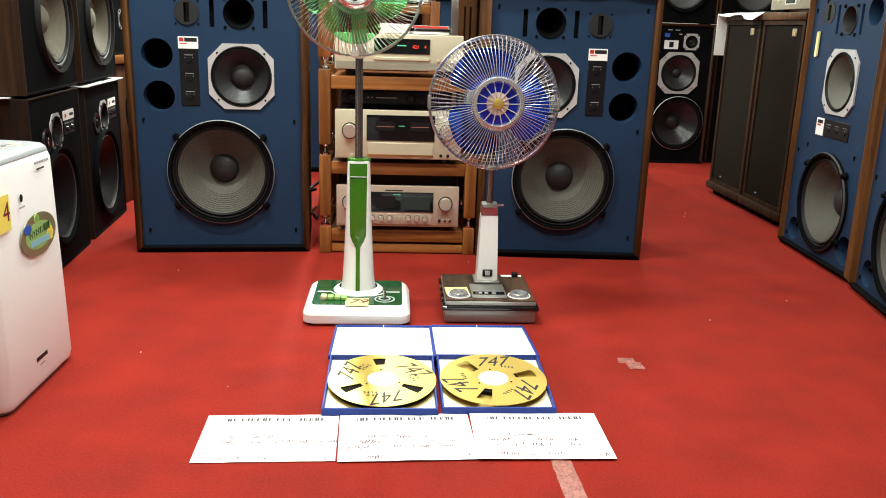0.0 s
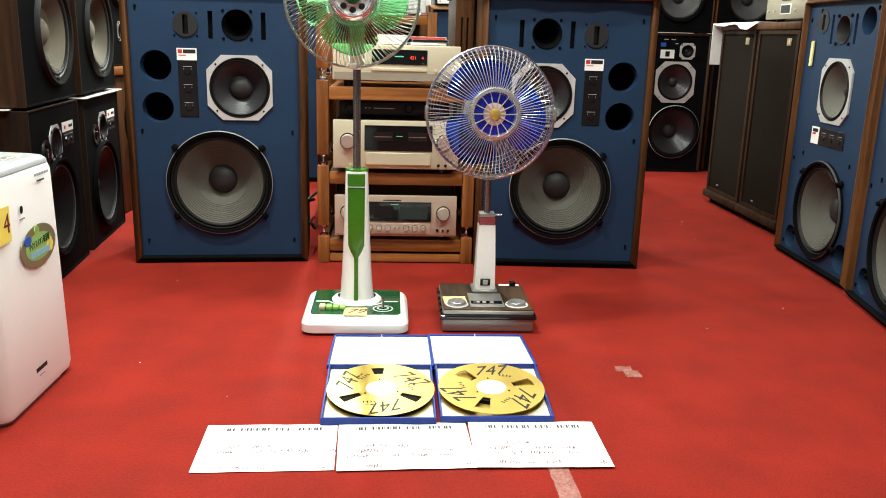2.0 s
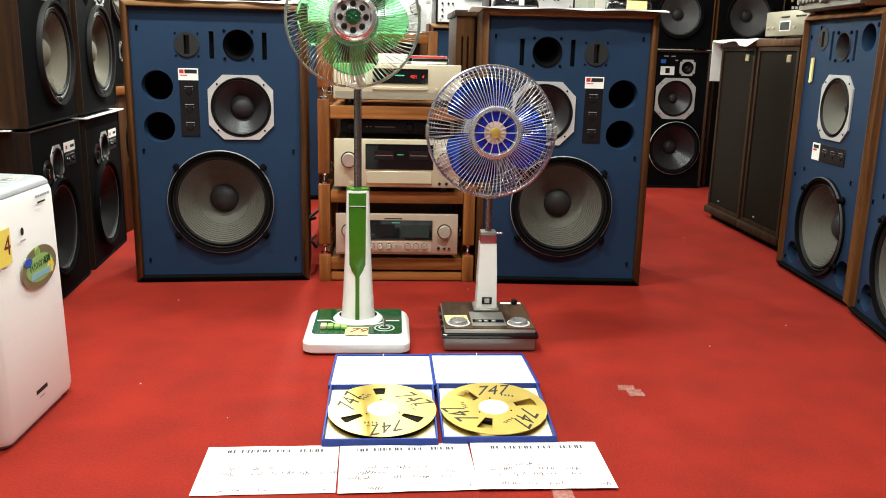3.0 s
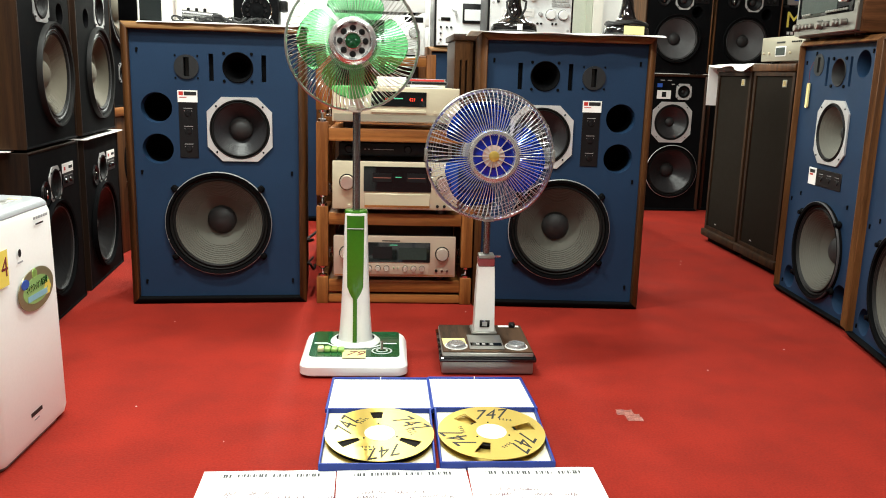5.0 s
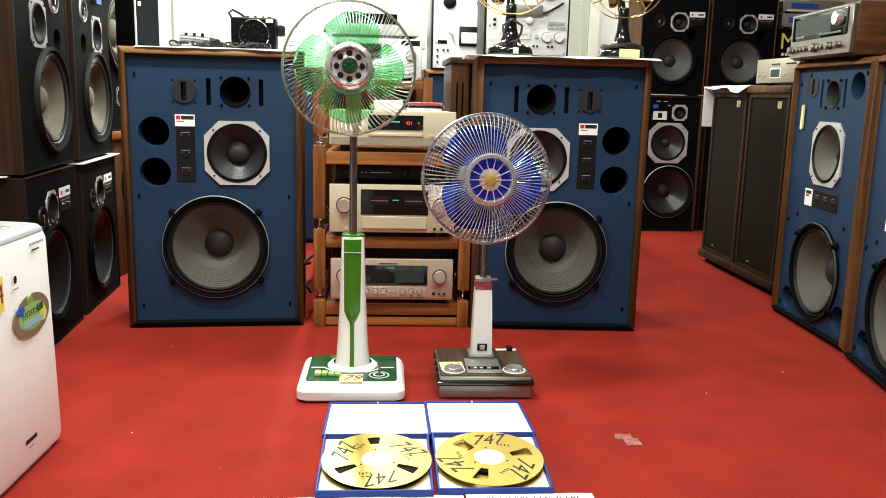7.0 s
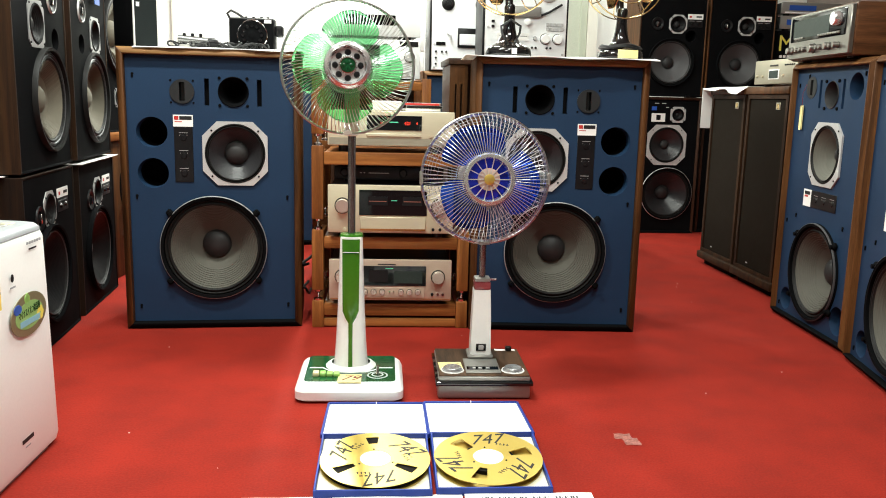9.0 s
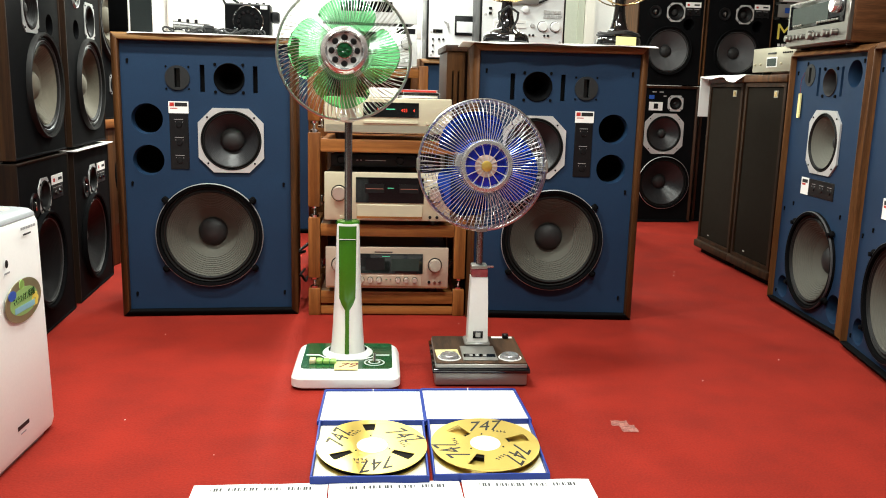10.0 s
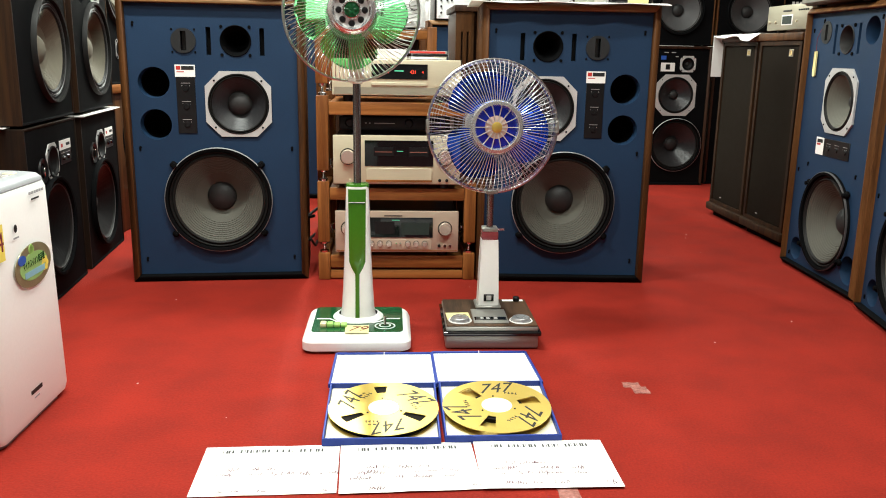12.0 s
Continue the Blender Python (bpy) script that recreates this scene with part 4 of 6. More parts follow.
bars(dsp, [(-0.008, 0.113, 0.026, 0.117)], -0.0022, LEDG, "brand_mark")
part("tray", box(-0.095, 0.115, -0.006, 0.0, 0.062, 0.074, 0.002, 1), CHAMP, cd)
for x in (0.15, 0.175, 0.20):
    knob(cd, x, 0, 0.066, 0.006, 0.006, CHAMP, "button", 14)
part("lettering", box(0.17, 0.21, -0.0006, 0, 0.040, 0.043), INK, cd)
part("lower_band", box(-0.236, 0.236, -0.001, 0.0, 0.031, 0.056), GREYGOLD, cd)
for k, (dx, mt) in enumerate(((0.0, PALECL), (0.006, SATIN), (-0.004, PALECL))):
    cs = thing("disc_case", RK @ at(0.118 + dx, 0.07, 0.8215 + 0.0105 * k) @ pose(0, 0, 0, 0, 0, 4 - 5 * k), "clear plastic disc case lying on the player", "disc case", "disc cases")
    part("case", box(-0.071, 0.071, 0, 0.125, 0, 0.0098, 0.0015, 1), PALECL, cs)
    part("spine", box(-0.068, 0.068, -0.0006, 0.0006, 0.0012, 0.0086), mt if mt is SATIN else (REDP if k == 2 else PAPER), cs)
    part("inlay", box(-0.064, 0.064, 0.004, 0.12, 0.003, 0.006), mt if mt is SATIN else PAPER, cs)
leaf = thing("paper_pad", RK @ at(-0.02, 0.08, 0.8215), "stack of white papers lying on the player", "paper")
part("pad", box(-0.06, 0.055, 0, 0.2, 0, 0.035, 0.002, 1), PAPER, leaf)

# second stand behind it, with white components
st = thing("wooden_stand", pose(0.0, 3.36, 0, 0, 0, 0), "teak stand behind the rack holding pale components", "stand")
for x in (-0.33, 0.171):
    for y in (0.0, 0.36):
        part("post", box(x, x + 0.044, y, y + 0.044, 0.0, 0.98, 0.004), TEAK_V, st)
for z in (0.30, 0.925):
    part("rail", box(-0.286, 0.171, 0.004, 0.036, z, z + 0.04, 0.003), TEAK_H, st)
    part("shelf", box(-0.286, 0.171, 0.036, 0.40, z + 0.018, z + 0.038, 0.003), TEAK_H, st)
# added board: keeps the bright wall from showing through the rack
part("back_board", box(-0.286, 0.171, 0.385, 0.398, 0.0, 0.95, 0.002, 1), DARKWOOD, st, "added dark board hiding the bright wall behind")
for zb, hh, lab, blk in ((0.9645, 0.185, "pale cassette deck with small knobs on the stand", False), (1.1505, 0.13, "pale tuner with a black scale on a deck", True)):
    d2 = component("cassette_deck" if not blk else "tuner", pose(-0.055, 3.35, zb), 0.43, hh, 0.34, WHITEF, lab, "player")
    if blk:
        part("scale_window", box(-0.13, 0.10, -0.003, 0, 0.06, 0.105, 0.001, 1), GLASS_D, d2)
    else:
        part("cassette_door", box(-0.17, 0.03, -0.004, 0, 0.06, 0.16, 0.002, 1), GLASS_D, d2)
        part("top_strip", box(0.12, 0.205, -0.002, 0, 0.155, 0.178), SATIN, d2)
        knob(d2, 0.165, 0, 0.11, 0.022, 0.018, SILVER, "level_knob")
        for x in (0.13, 0.155, 0.18):
            knob(d2, x, 0, 0.035, 0.008, 0.010, SILVER, "small_knob", 14)
slat = thing("slotted_cabinet", pose(0.312, 3.04, 0, 0, 0, -3), "dark brown cabinet with two upright slots beside a monitor", "cabinet")
part("face_board", plate(rect(-0.058, 0, 0.018, 1.035), [rect(-0.036, 0.66, -0.028, 0.955), rect(-0.012, 0.66, -0.004, 0.955)], 0.02, front(0, 0, 0)), WAL_V, slat)
part("body", box(-0.056, 0.058, 0.024, 0.40, 0, 1.033), DARKWOOD, slat)
part("top", box(-0.066, 0.062, -0.012, 0.40, 1.036, 1.062, 0.004), DARKWOOD, slat)
for k, (pts, rr) in enumerate((([(0.33, 2.86, 0.01), (0.36, 2.80, 0.12), (0.345, 2.76, 0.22), (0.31, 2.80, 0.16), (0.33, 2.84, 0.05), (0.30, 2.95, 0.012)], 0.005),
                               ([(0.29, 2.98, 0.30), (0.335, 2.90, 0.24), (0.33, 2.82, 0.10), (0.29, 2.79, 0.012), (0.26, 2.74, 0.012)], 0.006),
                               ([(-0.34, 2.96, 0.12), (-0.365, 2.86, 0.11), (-0.35, 2.80, 0.13), (-0.335, 2.83, 0.10), (-0.33, 2.95, 0.09)], 0.005),
                               ([(-0.32, 2.92, 0.24), (-0.365, 2.82, 0.22), (-0.335, 2.79, 0.23)], 0.006))):
    fine = []
    for i in range(len(pts) - 1):
        p0, p1, p2, p3 = (Vector(pts[max(0, min(len(pts) - 1, i + j))]) for j in (-1, 0, 1, 2))
        for s in range(6):
            t = s / 6
            fine.append(0.5 * ((2 * p1) + (p2 - p0) * t + (2 * p0 - 5 * p1 + 4 * p2 - p3) * t * t + (3 * p1 - p0 - 3 * p2 + p3) * t ** 3))
    fine.append(Vector(pts[-1]))
    tagged(part("power_cable", tube(fine, rr, 8), CABLE), "black cable looping down behind the audio rack", "cable", "rack cables")


# ---- electric fans ----
def blade(r0, r1, width, twist, bm=None):
    """One broad rounded fan blade with pitch and camber; local axis is z."""
    bm = bm or bmesh.new()
    nu, nv = 14, 12
    grid = [[], []]
    for k in (0, 1):
        for i in range(nu + 1):
            u_ = i / nu
            r = r0 + (r1 - r0) * u_
            half = width * (0.34 + 0.66 * math.sin(math.pi * min(1, 0.12 + 0.62 * u_)))
            if u_ > 0.8:
                half *= math.sqrt(max(0.0, 1 - ((u_ - 0.8) / 0.215) ** 2)) * 0.75 + 0.25
            line = []
            for j in range(nv + 1):
                v = -1 + 2 * j / nv
                a = v * half + 0.25 * u_
                h = -v * twist * r + 0.010 * (1 - v * v) * u_
                rr = r * (1 - 0.05 * v * v * u_)
                line.append(bm.verts.new((rr * math.cos(a), rr * math.sin(a), h + (0.0022 if k else 0))))
            grid[k].append(line)
    for k in (0, 1):
        for i in range(nu):
            for j in range(nv):
                bm.faces.new([grid[k][i][j], grid[k][i + 1][j], grid[k][i + 1][j + 1], grid[k][i][j + 1]])
    rim = [(i, 0) for i in range(nu)] + [(nu, j) for j in range(nv)] + [(i, nv) for i in range(nu, 0, -1)] + [(0, j) for j in range(nv, 0, -1)]
    for a, b in zip(rim, rim[1:] + rim[:1]):
        bm.faces.new([grid[0][a[0]][a[1]], grid[0][b[0]][b[1]], grid[1][b[0]][b[1]], grid[1][a[0]][a[1]]])
    return bm


def wire_set(parent, count, prof, swirl, r, name, material, m, start=0):
    """Guard wires, alike and turned round the axis; prof is (radius, height)."""
    first = None
    for i in range(count):
        a0 = 2 * math.pi * (i + start) / count
        if first is None:
            pts = []
            n = len(prof)
            for k, (rr, h) in enumerate(prof):
                a = swirl * (k / (n - 1)) ** 2
                pts.append((rr * math.cos(a), rr * math.sin(a), h))
            first = part(name, tube(pts, r, 5), material, parent)
            ob = first
        else:
            ob = new(name, first.data)
            ob.parent = parent
        ob.matrix_basis = m @ Matrix.Rotation(a0, 4, "Z")


def dome_prof(r0, h0, r1, h1, n=9, full=0.75):
    out = []
    for i in range(n + 1):
        t = i / n
        r = r0 + (r1 - r0) * t
        out.append((r, h0 + (h1 - h0) * (1 - (1 - t ** 2.2) ** full)))
    return out


# green pedestal fan
gf = thing("pedestal_fan", pose(-0.188, 1.98, 0, 0, 0, -4), "white pedestal fan with clear green blades and green base panel", "fan", "electric fans")
part("base", plate(rounded(-0.162, -0.146, 0.160, 0.146, 0.035), (), 0.024, at(0, 0, 0.034)), WHITE, gf)
part("base_plinth", plate(rounded(-0.150, -0.136, 0.148, 0.136, 0.03), (), 0.007, at(0, 0, 0.0105)), CREAM, gf)
top = bmesh.new()
outs = [rounded(-0.162 + d, -0.146 + d, 0.160 - d, 0.146 - d, 0.036) for d in (0.0, 0.007, 0.013, 0.021)]
hs = (0.034, 0.050, 0.0565, 0.0580)
loops = [[top.verts.new((x, y, h)) for x, y in o] for o, h in zip(outs, hs)]
for a, b in zip(loops, loops[1:]):
    for i in range(len(a)):
        top.faces.new([a[i], a[(i + 1) % len(a)], b[(i + 1) % len(a)], b[i]])
top.faces.new(loops[-1])
part("base_top", top, WHITE, gf)
for x in (-0.12, 0.12):
    for y in (-0.11, 0.11):
        part("rubber_foot", lathe([(0, 0), (0.016, 0), (0.018, 0.006)], at(x, y, 0), 16), GREYTOP, gf)
pan = part("base_panel", plate(rounded(-0.136, -0.116, 0.136, 0.126, 0.016), (), 0.004, at(0, 0, 0.0605)), GREEN, gf, "glossy green control panel")
for s in (-1, 1):
    st_pts = [(s * 0.128, 0.005), (s * 0.088, 0.005), (s * 0.07, -0.018), (s * 0.045, -0.035), (0.0, -0.042)]
    bmq = bmesh.new()
    lo = [bmq.verts.new((x, y - 0.004, 0.0612)) for x, y in st_pts]
    hi = [bmq.verts.new((x, y + 0.004, 0.0612)) for x, y in st_pts]
    for i in range(4):
        bmq.faces.new([lo[i], lo[i + 1], hi[i + 1], hi[i]])
    ex = bmesh.ops.extrude_face_region(bmq, geom=bmq.faces[:])
    bmesh.ops.translate(bmq, vec=(0, 0, -0.0008), verts=[g for g in ex["geom"] if isinstance(g, bmesh.types.BMVert)])
    part("stripe", bmq, WHITE, pan, "white stripe")
for k, mt in enumerate((CREAMKEY, LIMEKEY, LIMEKEY, LIMEKEY)):
    part("push_key", box(-0.112 + k * 0.0205, -0.0935 + k * 0.0205, -0.082, -0.054, 0.0605, 0.074 - 0.001 * k, 0.003, 2), mt, pan)
dial = part("timer_dial", lathe([(0.033, 0.0), (0.033, 0.0012), (0.021, 0.0012), (0.0205, 0.003), (0, 0.003)], at(0.082, -0.068, 0.0605), 32), GREEN, pan)
for r_, z_ in ((0.032, 0.0014), (0.019, 0.0032)):
    part("dial_ring", lathe([(r_ - 0.0055, z_ - 0.0008), (r_ - 0.005, z_ + 0.0006), (r_ - 0.0005, z_ + 0.0006), (r_, z_ - 0.0008)], at(0.082, -0.068, 0.0605), 32), SILVER, dial)
part("lever", tube([(0.082, -0.068, 0.065), (0.082, -0.062, 0.09)], 0.0045, 10), CHROME, dial)
nt_ = part("price_note", box(-0.036, 0.034, -0.133, -0.060, 0.0612, 0.0618), PALEY, gf, "yellow price note with red handwriting")
lettering("79", 0.056, at(-0.001, -0.095, 0.0621), REDINK, nt_, "handwriting", slant=0.35)
part("skirt", lathe([(0.078, 0.058), (0.078, 0.063), (0.070, 0.070), (0.060, 0.074)], at(-0.002, 0.03, 0), 40), WHITE, gf)
NX, NY = -0.002, 0.03


def column(levels, mt, name, n=24, power=2.6):
    bm = bmesh.new()
    rings = []
    for z, hx, hy in levels:
        ring = []
        for i in range(n):
            a = 2 * math.pi * i / n
            ca, sa = math.cos(a), math.sin(a)
            ring.append(bm.verts.new((NX + hx * math.copysign(abs(ca) ** (2 / power), ca), NY + hy * math.copysign(abs(sa) ** (2 / power), sa), z)))
        rings.append(ring)
    for a, b in zip(rings, rings[1:]):
        for i in range(n):
            bm.faces.new([a[i], a[(i + 1) % n], b[(i + 1) % n], b[i]])
    bm.faces.new(rings[-1])
    return part(name, bm, mt, gf, smooth=50)


column([(0.066, 0.055, 0.060), (0.09, 0.0505, 0.055), (0.15, 0.0465, 0.050), (0.25, 0.0415, 0.044), (0.38, 0.037, 0.038), (0.468, 0.034, 0.035), (0.474, 0.031, 0.032)], WHITE, "column")
# green inlay on the column's front, wide above and narrow below
for nm, lv, mt, off in (("inlay_border", [(0.205, 0.009), (0.225, 0.021), (0.245, 0.028), (0.34, 0.029), (0.474, 0.030)], WHITE, 0.0015),
                        ("inlay", [(0.209, 0.006), (0.228, 0.017), (0.248, 0.0245), (0.34, 0.0255), (0.468, 0.0265)], LIME, 0.0035),
                        ("lower_inlay", [(0.075, 0.0065), (0.15, 0.006), (0.212, 0.0065)], LIME, 0.003)):
    bm = bmesh.new()
    rows = []
    for z, hx in lv:
        f = (z - 0.066) / 0.408
        hyc = 0.060 - 0.022 * f - 0.006 * math.sin(math.pi * min(1, f * 2)) * (1 if f < 0.5 else 0)
        hyc = max(hyc, 0.033)
        rows.append([bm.verts.new((NX + hx * t, NY - hyc - off + 0.22 * hx * t * t * t * t, z)) for t in (-1, -0.5, 0, 0.5, 1)])
    for a, b in zip(rows, rows[1:]):
        for i in range(4):
            bm.faces.new([a[i], a[i + 1], b[i + 1], b[i]])
    ex = bmesh.ops.extrude_face_region(bm, geom=bm.faces[:])
    bmesh.ops.translate(bm, vec=(0, 0.008, 0), verts=[g for g in ex["geom"] if isinstance(g, bmesh.types.BMVert)])
    part(nm, bm, mt, gf, "glossy green inlay" if mt is LIME else "")
part("collar", lathe([(0.036, 0.472), (0.034, 0.480), (0.015, 0.482)], at(NX, NY, 0), 28), LIME, gf)
part("inlay_line", box(NX - 0.0245, NX + 0.0245, NY - 0.0455, NY - 0.043, 0.4285, 0.4300), WHITE, gf)
part("inlay_line", box(NX - 0.0245, NX + 0.0245, NY - 0.0452, NY - 0.043, 0.4255, 0.4275), GREEN, gf)
part("pole", tube([(NX, NY, 0.47), (NX, NY, 0.80)], 0.0115, 20), STEEL, gf, "brushed steel pole")
part("neck", lathe([(0.014, 0.775), (0.02, 0.785), (0.022, 0.80), (0.022, 0.90), (0.02, 0.93)], at(NX, NY, 0), 24), CREAM, gf)
HG = at(-0.011, -0.066, 0.972) @ pose(0, 0, 0, -4, 0, 3) @ FR       # head: local z points to the front
hd = part("motor_housing", lathe([(0, -0.14), (0.04, -0.138), (0.062, -0.12), (0.068, -0.09), (0.068, -0.045), (0.05, -0.03), (0, -0.03)], HG, 36), CREAM, gf)
RG = 0.187
fg = part("front_guard", tube([HG @ Vector(p) for p in ring_pts(RG, 0.0)], 0.0042, 8, closed=True), WIRE, gf, "round chromed wire guard")
part("inner_ring", tube([HG @ Vector(p) for p in ring_pts(0.062, 0.058, 48)], 0.002, 6, closed=True), WIRE, fg)
wire_set(fg, 100, dome_prof(0.056, 0.060, RG, 0.0), 0.14, 0.0010, "guard_wire", WIRE, HG)
rg = part("rear_guard", tube([HG @ Vector(p) for p in ring_pts(0.07, -0.062, 40)], 0.002, 6, closed=True), WIRE, gf)
wire_set(rg, 80, dome_prof(0.06, -0.064, RG, -0.004), 0.10, 0.0009, "guard_wire", WIRE, HG, 0.5)
part("hub_cap", lathe([(0.066, 0.052), (0.066, 0.062), (0.060, 0.070), (0.053, 0.072), (0.049, 0.066), (0.046, 0.058)], HG, 48), HUBC, fg, "chrome hub ring")
part("hub_disc", lathe([(0.0465, 0.058), (0.036, 0.0555), (0.024, 0.060), (0.022, 0.064)], HG, 48), SILVER, fg)
for i in range(8):
    a = math.pi / 4 * i
    part("petal", lathe([(0, 0.0625), (0.007, 0.0615), (0.0095, 0.056)], HG @ at(0.035 * math.cos(a), 0.035 * math.sin(a), 0), 12), SATIN, fg)
for i in range(24):
    o = part("hub_tooth", box(0.0225, 0.0265, -0.0011, 0.0011, 0.060, 0.0655), HUBC, fg) if i == 0 else new("hub_tooth", hub_tooth.data)
    hub_tooth = o if i == 0 else hub_tooth
    o.parent, o.matrix_basis = fg, HG @ Matrix.Rotation(math.pi / 12 * i, 4, "Z")
part("emblem", lathe([(0.0, 0.064), (0.020, 0.063), (0.021, 0.060)], HG, 32), GREEN, fg, "green emblem")
for i in range(6):
    part("emblem_petal", lathe([(0, 0.0675), (0.004, 0.066), (0.005, 0.063)], HG @ Matrix.Rotation(math.pi / 3 * i, 4, "Z") @ at(0.010, 0, 0), 10, sx=1.5), GREEN, fg)
part("emblem_ring", tube([HG @ Vector(p) for p in ring_pts(0.0215, 0.064, 32)], 0.002, 6, closed=True), CHROME, fg)
prop = part("propeller_hub", lathe([(0, 0.03), (0.03, 0.028), (0.036, 0.015), (0.036, -0.02)], HG, 32), GBLADE, gf)
bl = None
for i in range(4):
    mm = HG @ at(0, 0, 0.004) @ Matrix.Rotation(math.pi / 2 * i + 1.30, 4, "Z")
    if bl is None:
        bl = part("blade", blade(0.03, 0.156, 0.72, 0.24), GBLADE, prop, "clear green plastic blade", smooth=60)
        bl.matrix_basis = mm
    else:
        o = new("blade", bl.data)
        o.parent, o.matrix_basis = prop, mm
part("clip", box(-0.012, 0.012, -0.004, 0.012, -0.012, 0.012, 0.003, 1, m=HG @ at(0, -RG, 0)), CREAM, fg)

# blue desk fan
bf = thing("desk_fan", pose(0.218, 1.979, 0.007, 0, 0, -4.5), "desk fan with clear blue blades and woodgrain base", "fan", "electric fans")
part("foot_tray", box(-0.140, 0.140, -0.138, 0.134, -0.004, 0.04, 0.006, 2), SILVF, bf, "grey metal lower base")
for x in (-0.11, 0.11):
    for y in (-0.11, 0.11):
        part("rubber_foot", lathe([(0, 0), (0.014, 0), (0.015, 0.006)], at(x, y, -0.007), 14), SATIN, bf)
part("dark_band", box(-0.148, 0.148, -0.146, 0.146, 0.036, 0.050, 0.004, 2), GLOSS, bf, "glossy black band")
part("base_edge", box(-0.139, 0.139, -0.137, 0.137, 0.050, 0.064, 0.003, 1), SILVF, bf)
part("base_top", box(-0.137, 0.137, -0.135, 0.135, 0.064, 0.068, 0.001, 1), ROSE, bf, "woodgrain top panel")
ctl = part("control_plate", box(-0.054, 0.053, -0.118, 0.02, 0.068, 0.071, 0.001, 1), SILVF, bf)
part("dark_strip", box(-0.049, 0.048, -0.09, -0.062, 0.071, 0.0718), GLASS_D, ctl)
for x in (-0.031, -0.013, 0.011):
    part("key_mark", box(x, x + 0.01, -0.082, -0.07, 0.0718, 0.0724), SILVER, ctl)
for x in (-0.094, 0.092):
    kb = part("dial_knob", lathe([(0.034, 0.068), (0.034, 0.070), (0.029, 0.0705), (0.028, 0.077), (0.025, 0.080), (0.012, 0.079), (0, 0.0795)], at(x, -0.088, 0), 36), DIALC, bf, "chrome dial knob")
    part("dial_ring", lathe([(0.030, 0.0695), (0.034, 0.0712), (0.036, 0.0685)], at(x, -0.088, 0), 36), PAPER, kb)
pn_ = part("price_note", box(-0.136, -0.064, -0.080, -0.008, 0.0688, 0.0694, m=Matrix.Rotation(radians(3), 4, "Z")), PALEY, bf, "pale yellow price note")
bars_n = bmesh.new()
for x in (-0.105, -0.082):
    box(x, x + 0.010, -0.030, -0.026, 0.0696, 0.07, bm=bars_n, m=Matrix.Rotation(radians(3), 4, "Z"))
part("handwriting", bars_n, REDINK, pn_)
part("rear_switch", box(0.095, 0.115, 0.105, 0.125, 0.068, 0.083, 0.003, 1), SATIN, bf)
part("rear_label", box(0.06, 0.128, 0.112, 0.13, 0.0682, 0.0688), PAPER, bf)
CX, CY = 0.004, 0.058
col = bmesh.new()
lv = [(0.071, 0.0335, 0.034), (0.09, 0.0325, 0.033), (0.20, 0.0295, 0.030), (0.292, 0.0265, 0.027)]
rings = [[col.verts.new((CX + sx * hx, CY + sy * hy, z)) for sx, sy in ((-1, -1), (1, -1), (1, 1), (-1, 1))] for z, hx, hy in lv]
for a, b in zip(rings, rings[1:]):
    for i in range(4):
        col.faces.new([a[i], a[(i + 1) % 4], b[(i + 1) % 4], b[i]])
col.faces.new(rings[-1])
bmesh.ops.bevel(col, geom=[e for e in col.edges if abs(e.verts[0].co.z - e.verts[1].co.z) > 0.005], offset=0.004, segments=2, affect="EDGES")
part("column", col, WHITE, bf)
part("column_shoe", box(CX - 0.042, CX + 0.040, CY - 0.042, CY + 0.04, 0.0712, 0.082, 0.004, 1), SILVF, bf)
bg = part("badge", box(CX - 0.016, CX + 0.016, CY - 0.0355, CY - 0.031, 0.095, 0.118, 0.001, 1), GLOSS, bf)
part("badge_mark", box(CX - 0.008, CX + 0.008, CY - 0.037, CY - 0.0355, 0.099, 0.114, 0.001, 1), SILVER, bg)
part("collar", box(CX - 0.026, CX + 0.026, CY - 0.026, CY + 0.026, 0.292, 0.318, 0.004, 2), REDCL, bf, "clear red plastic collar")
part("collar_cap", box(CX - 0.025, CX + 0.025, CY - 0.025, CY + 0.025, 0.318, 0.330, 0.004, 2), SILVF, bf)
part("clamp_screw", tube([(CX + 0.02, CY, 0.322), (CX + 0.046, CY, 0.322)], 0.004, 10), CHROME, bf)
part("pole", tube([(CX, CY, 0.32), (CX, CY, 0.56)], 0.0105, 20), STEEL, bf)
HB = at(-0.002, 0.0, 0.648) @ pose(0, 0, 0, -3, 0, 4.5) @ FR
RB = 0.197
part("motor_housing", lathe([(0, -0.15), (0.04, -0.148), (0.065, -0.13), (0.07, -0.09), (0.07, -0.05), (0.05, -0.035), (0, -0.035)], HB, 36), SILVF, bf)
part("neck", tube([(CX, CY, 0.55), (CX, CY + 0.01, 0.62)], 0.02, 16), SILVF, bf)
fg = part("front_guard", tube([HB @ Vector(p) for p in ring_pts(RB, 0.0)], 0.004, 8, closed=True), WIRE, bf, "round chromed wire guard")
part("outer_ring", tube([HB @ Vector(p) for p in ring_pts(RB - 0.004, -0.012)], 0.0025, 6, closed=True), WIRE, fg)
wire_set(fg, 88, dome_prof(0.072, 0.062, RB, 0.0, 9, 0.6), 0.0, 0.0011, "guard_wire", WIREB, HB)
rg = part("rear_guard", tube([HB @ Vector(p) for p in ring_pts(0.08, -0.068, 40)], 0.002, 6, closed=True), WIRE, bf)
wire_set(rg, 72, dome_prof(0.075, -0.068, RB, -0.014), 0.0, 0.001, "guard_wire", WIRE, HB, 0.5)
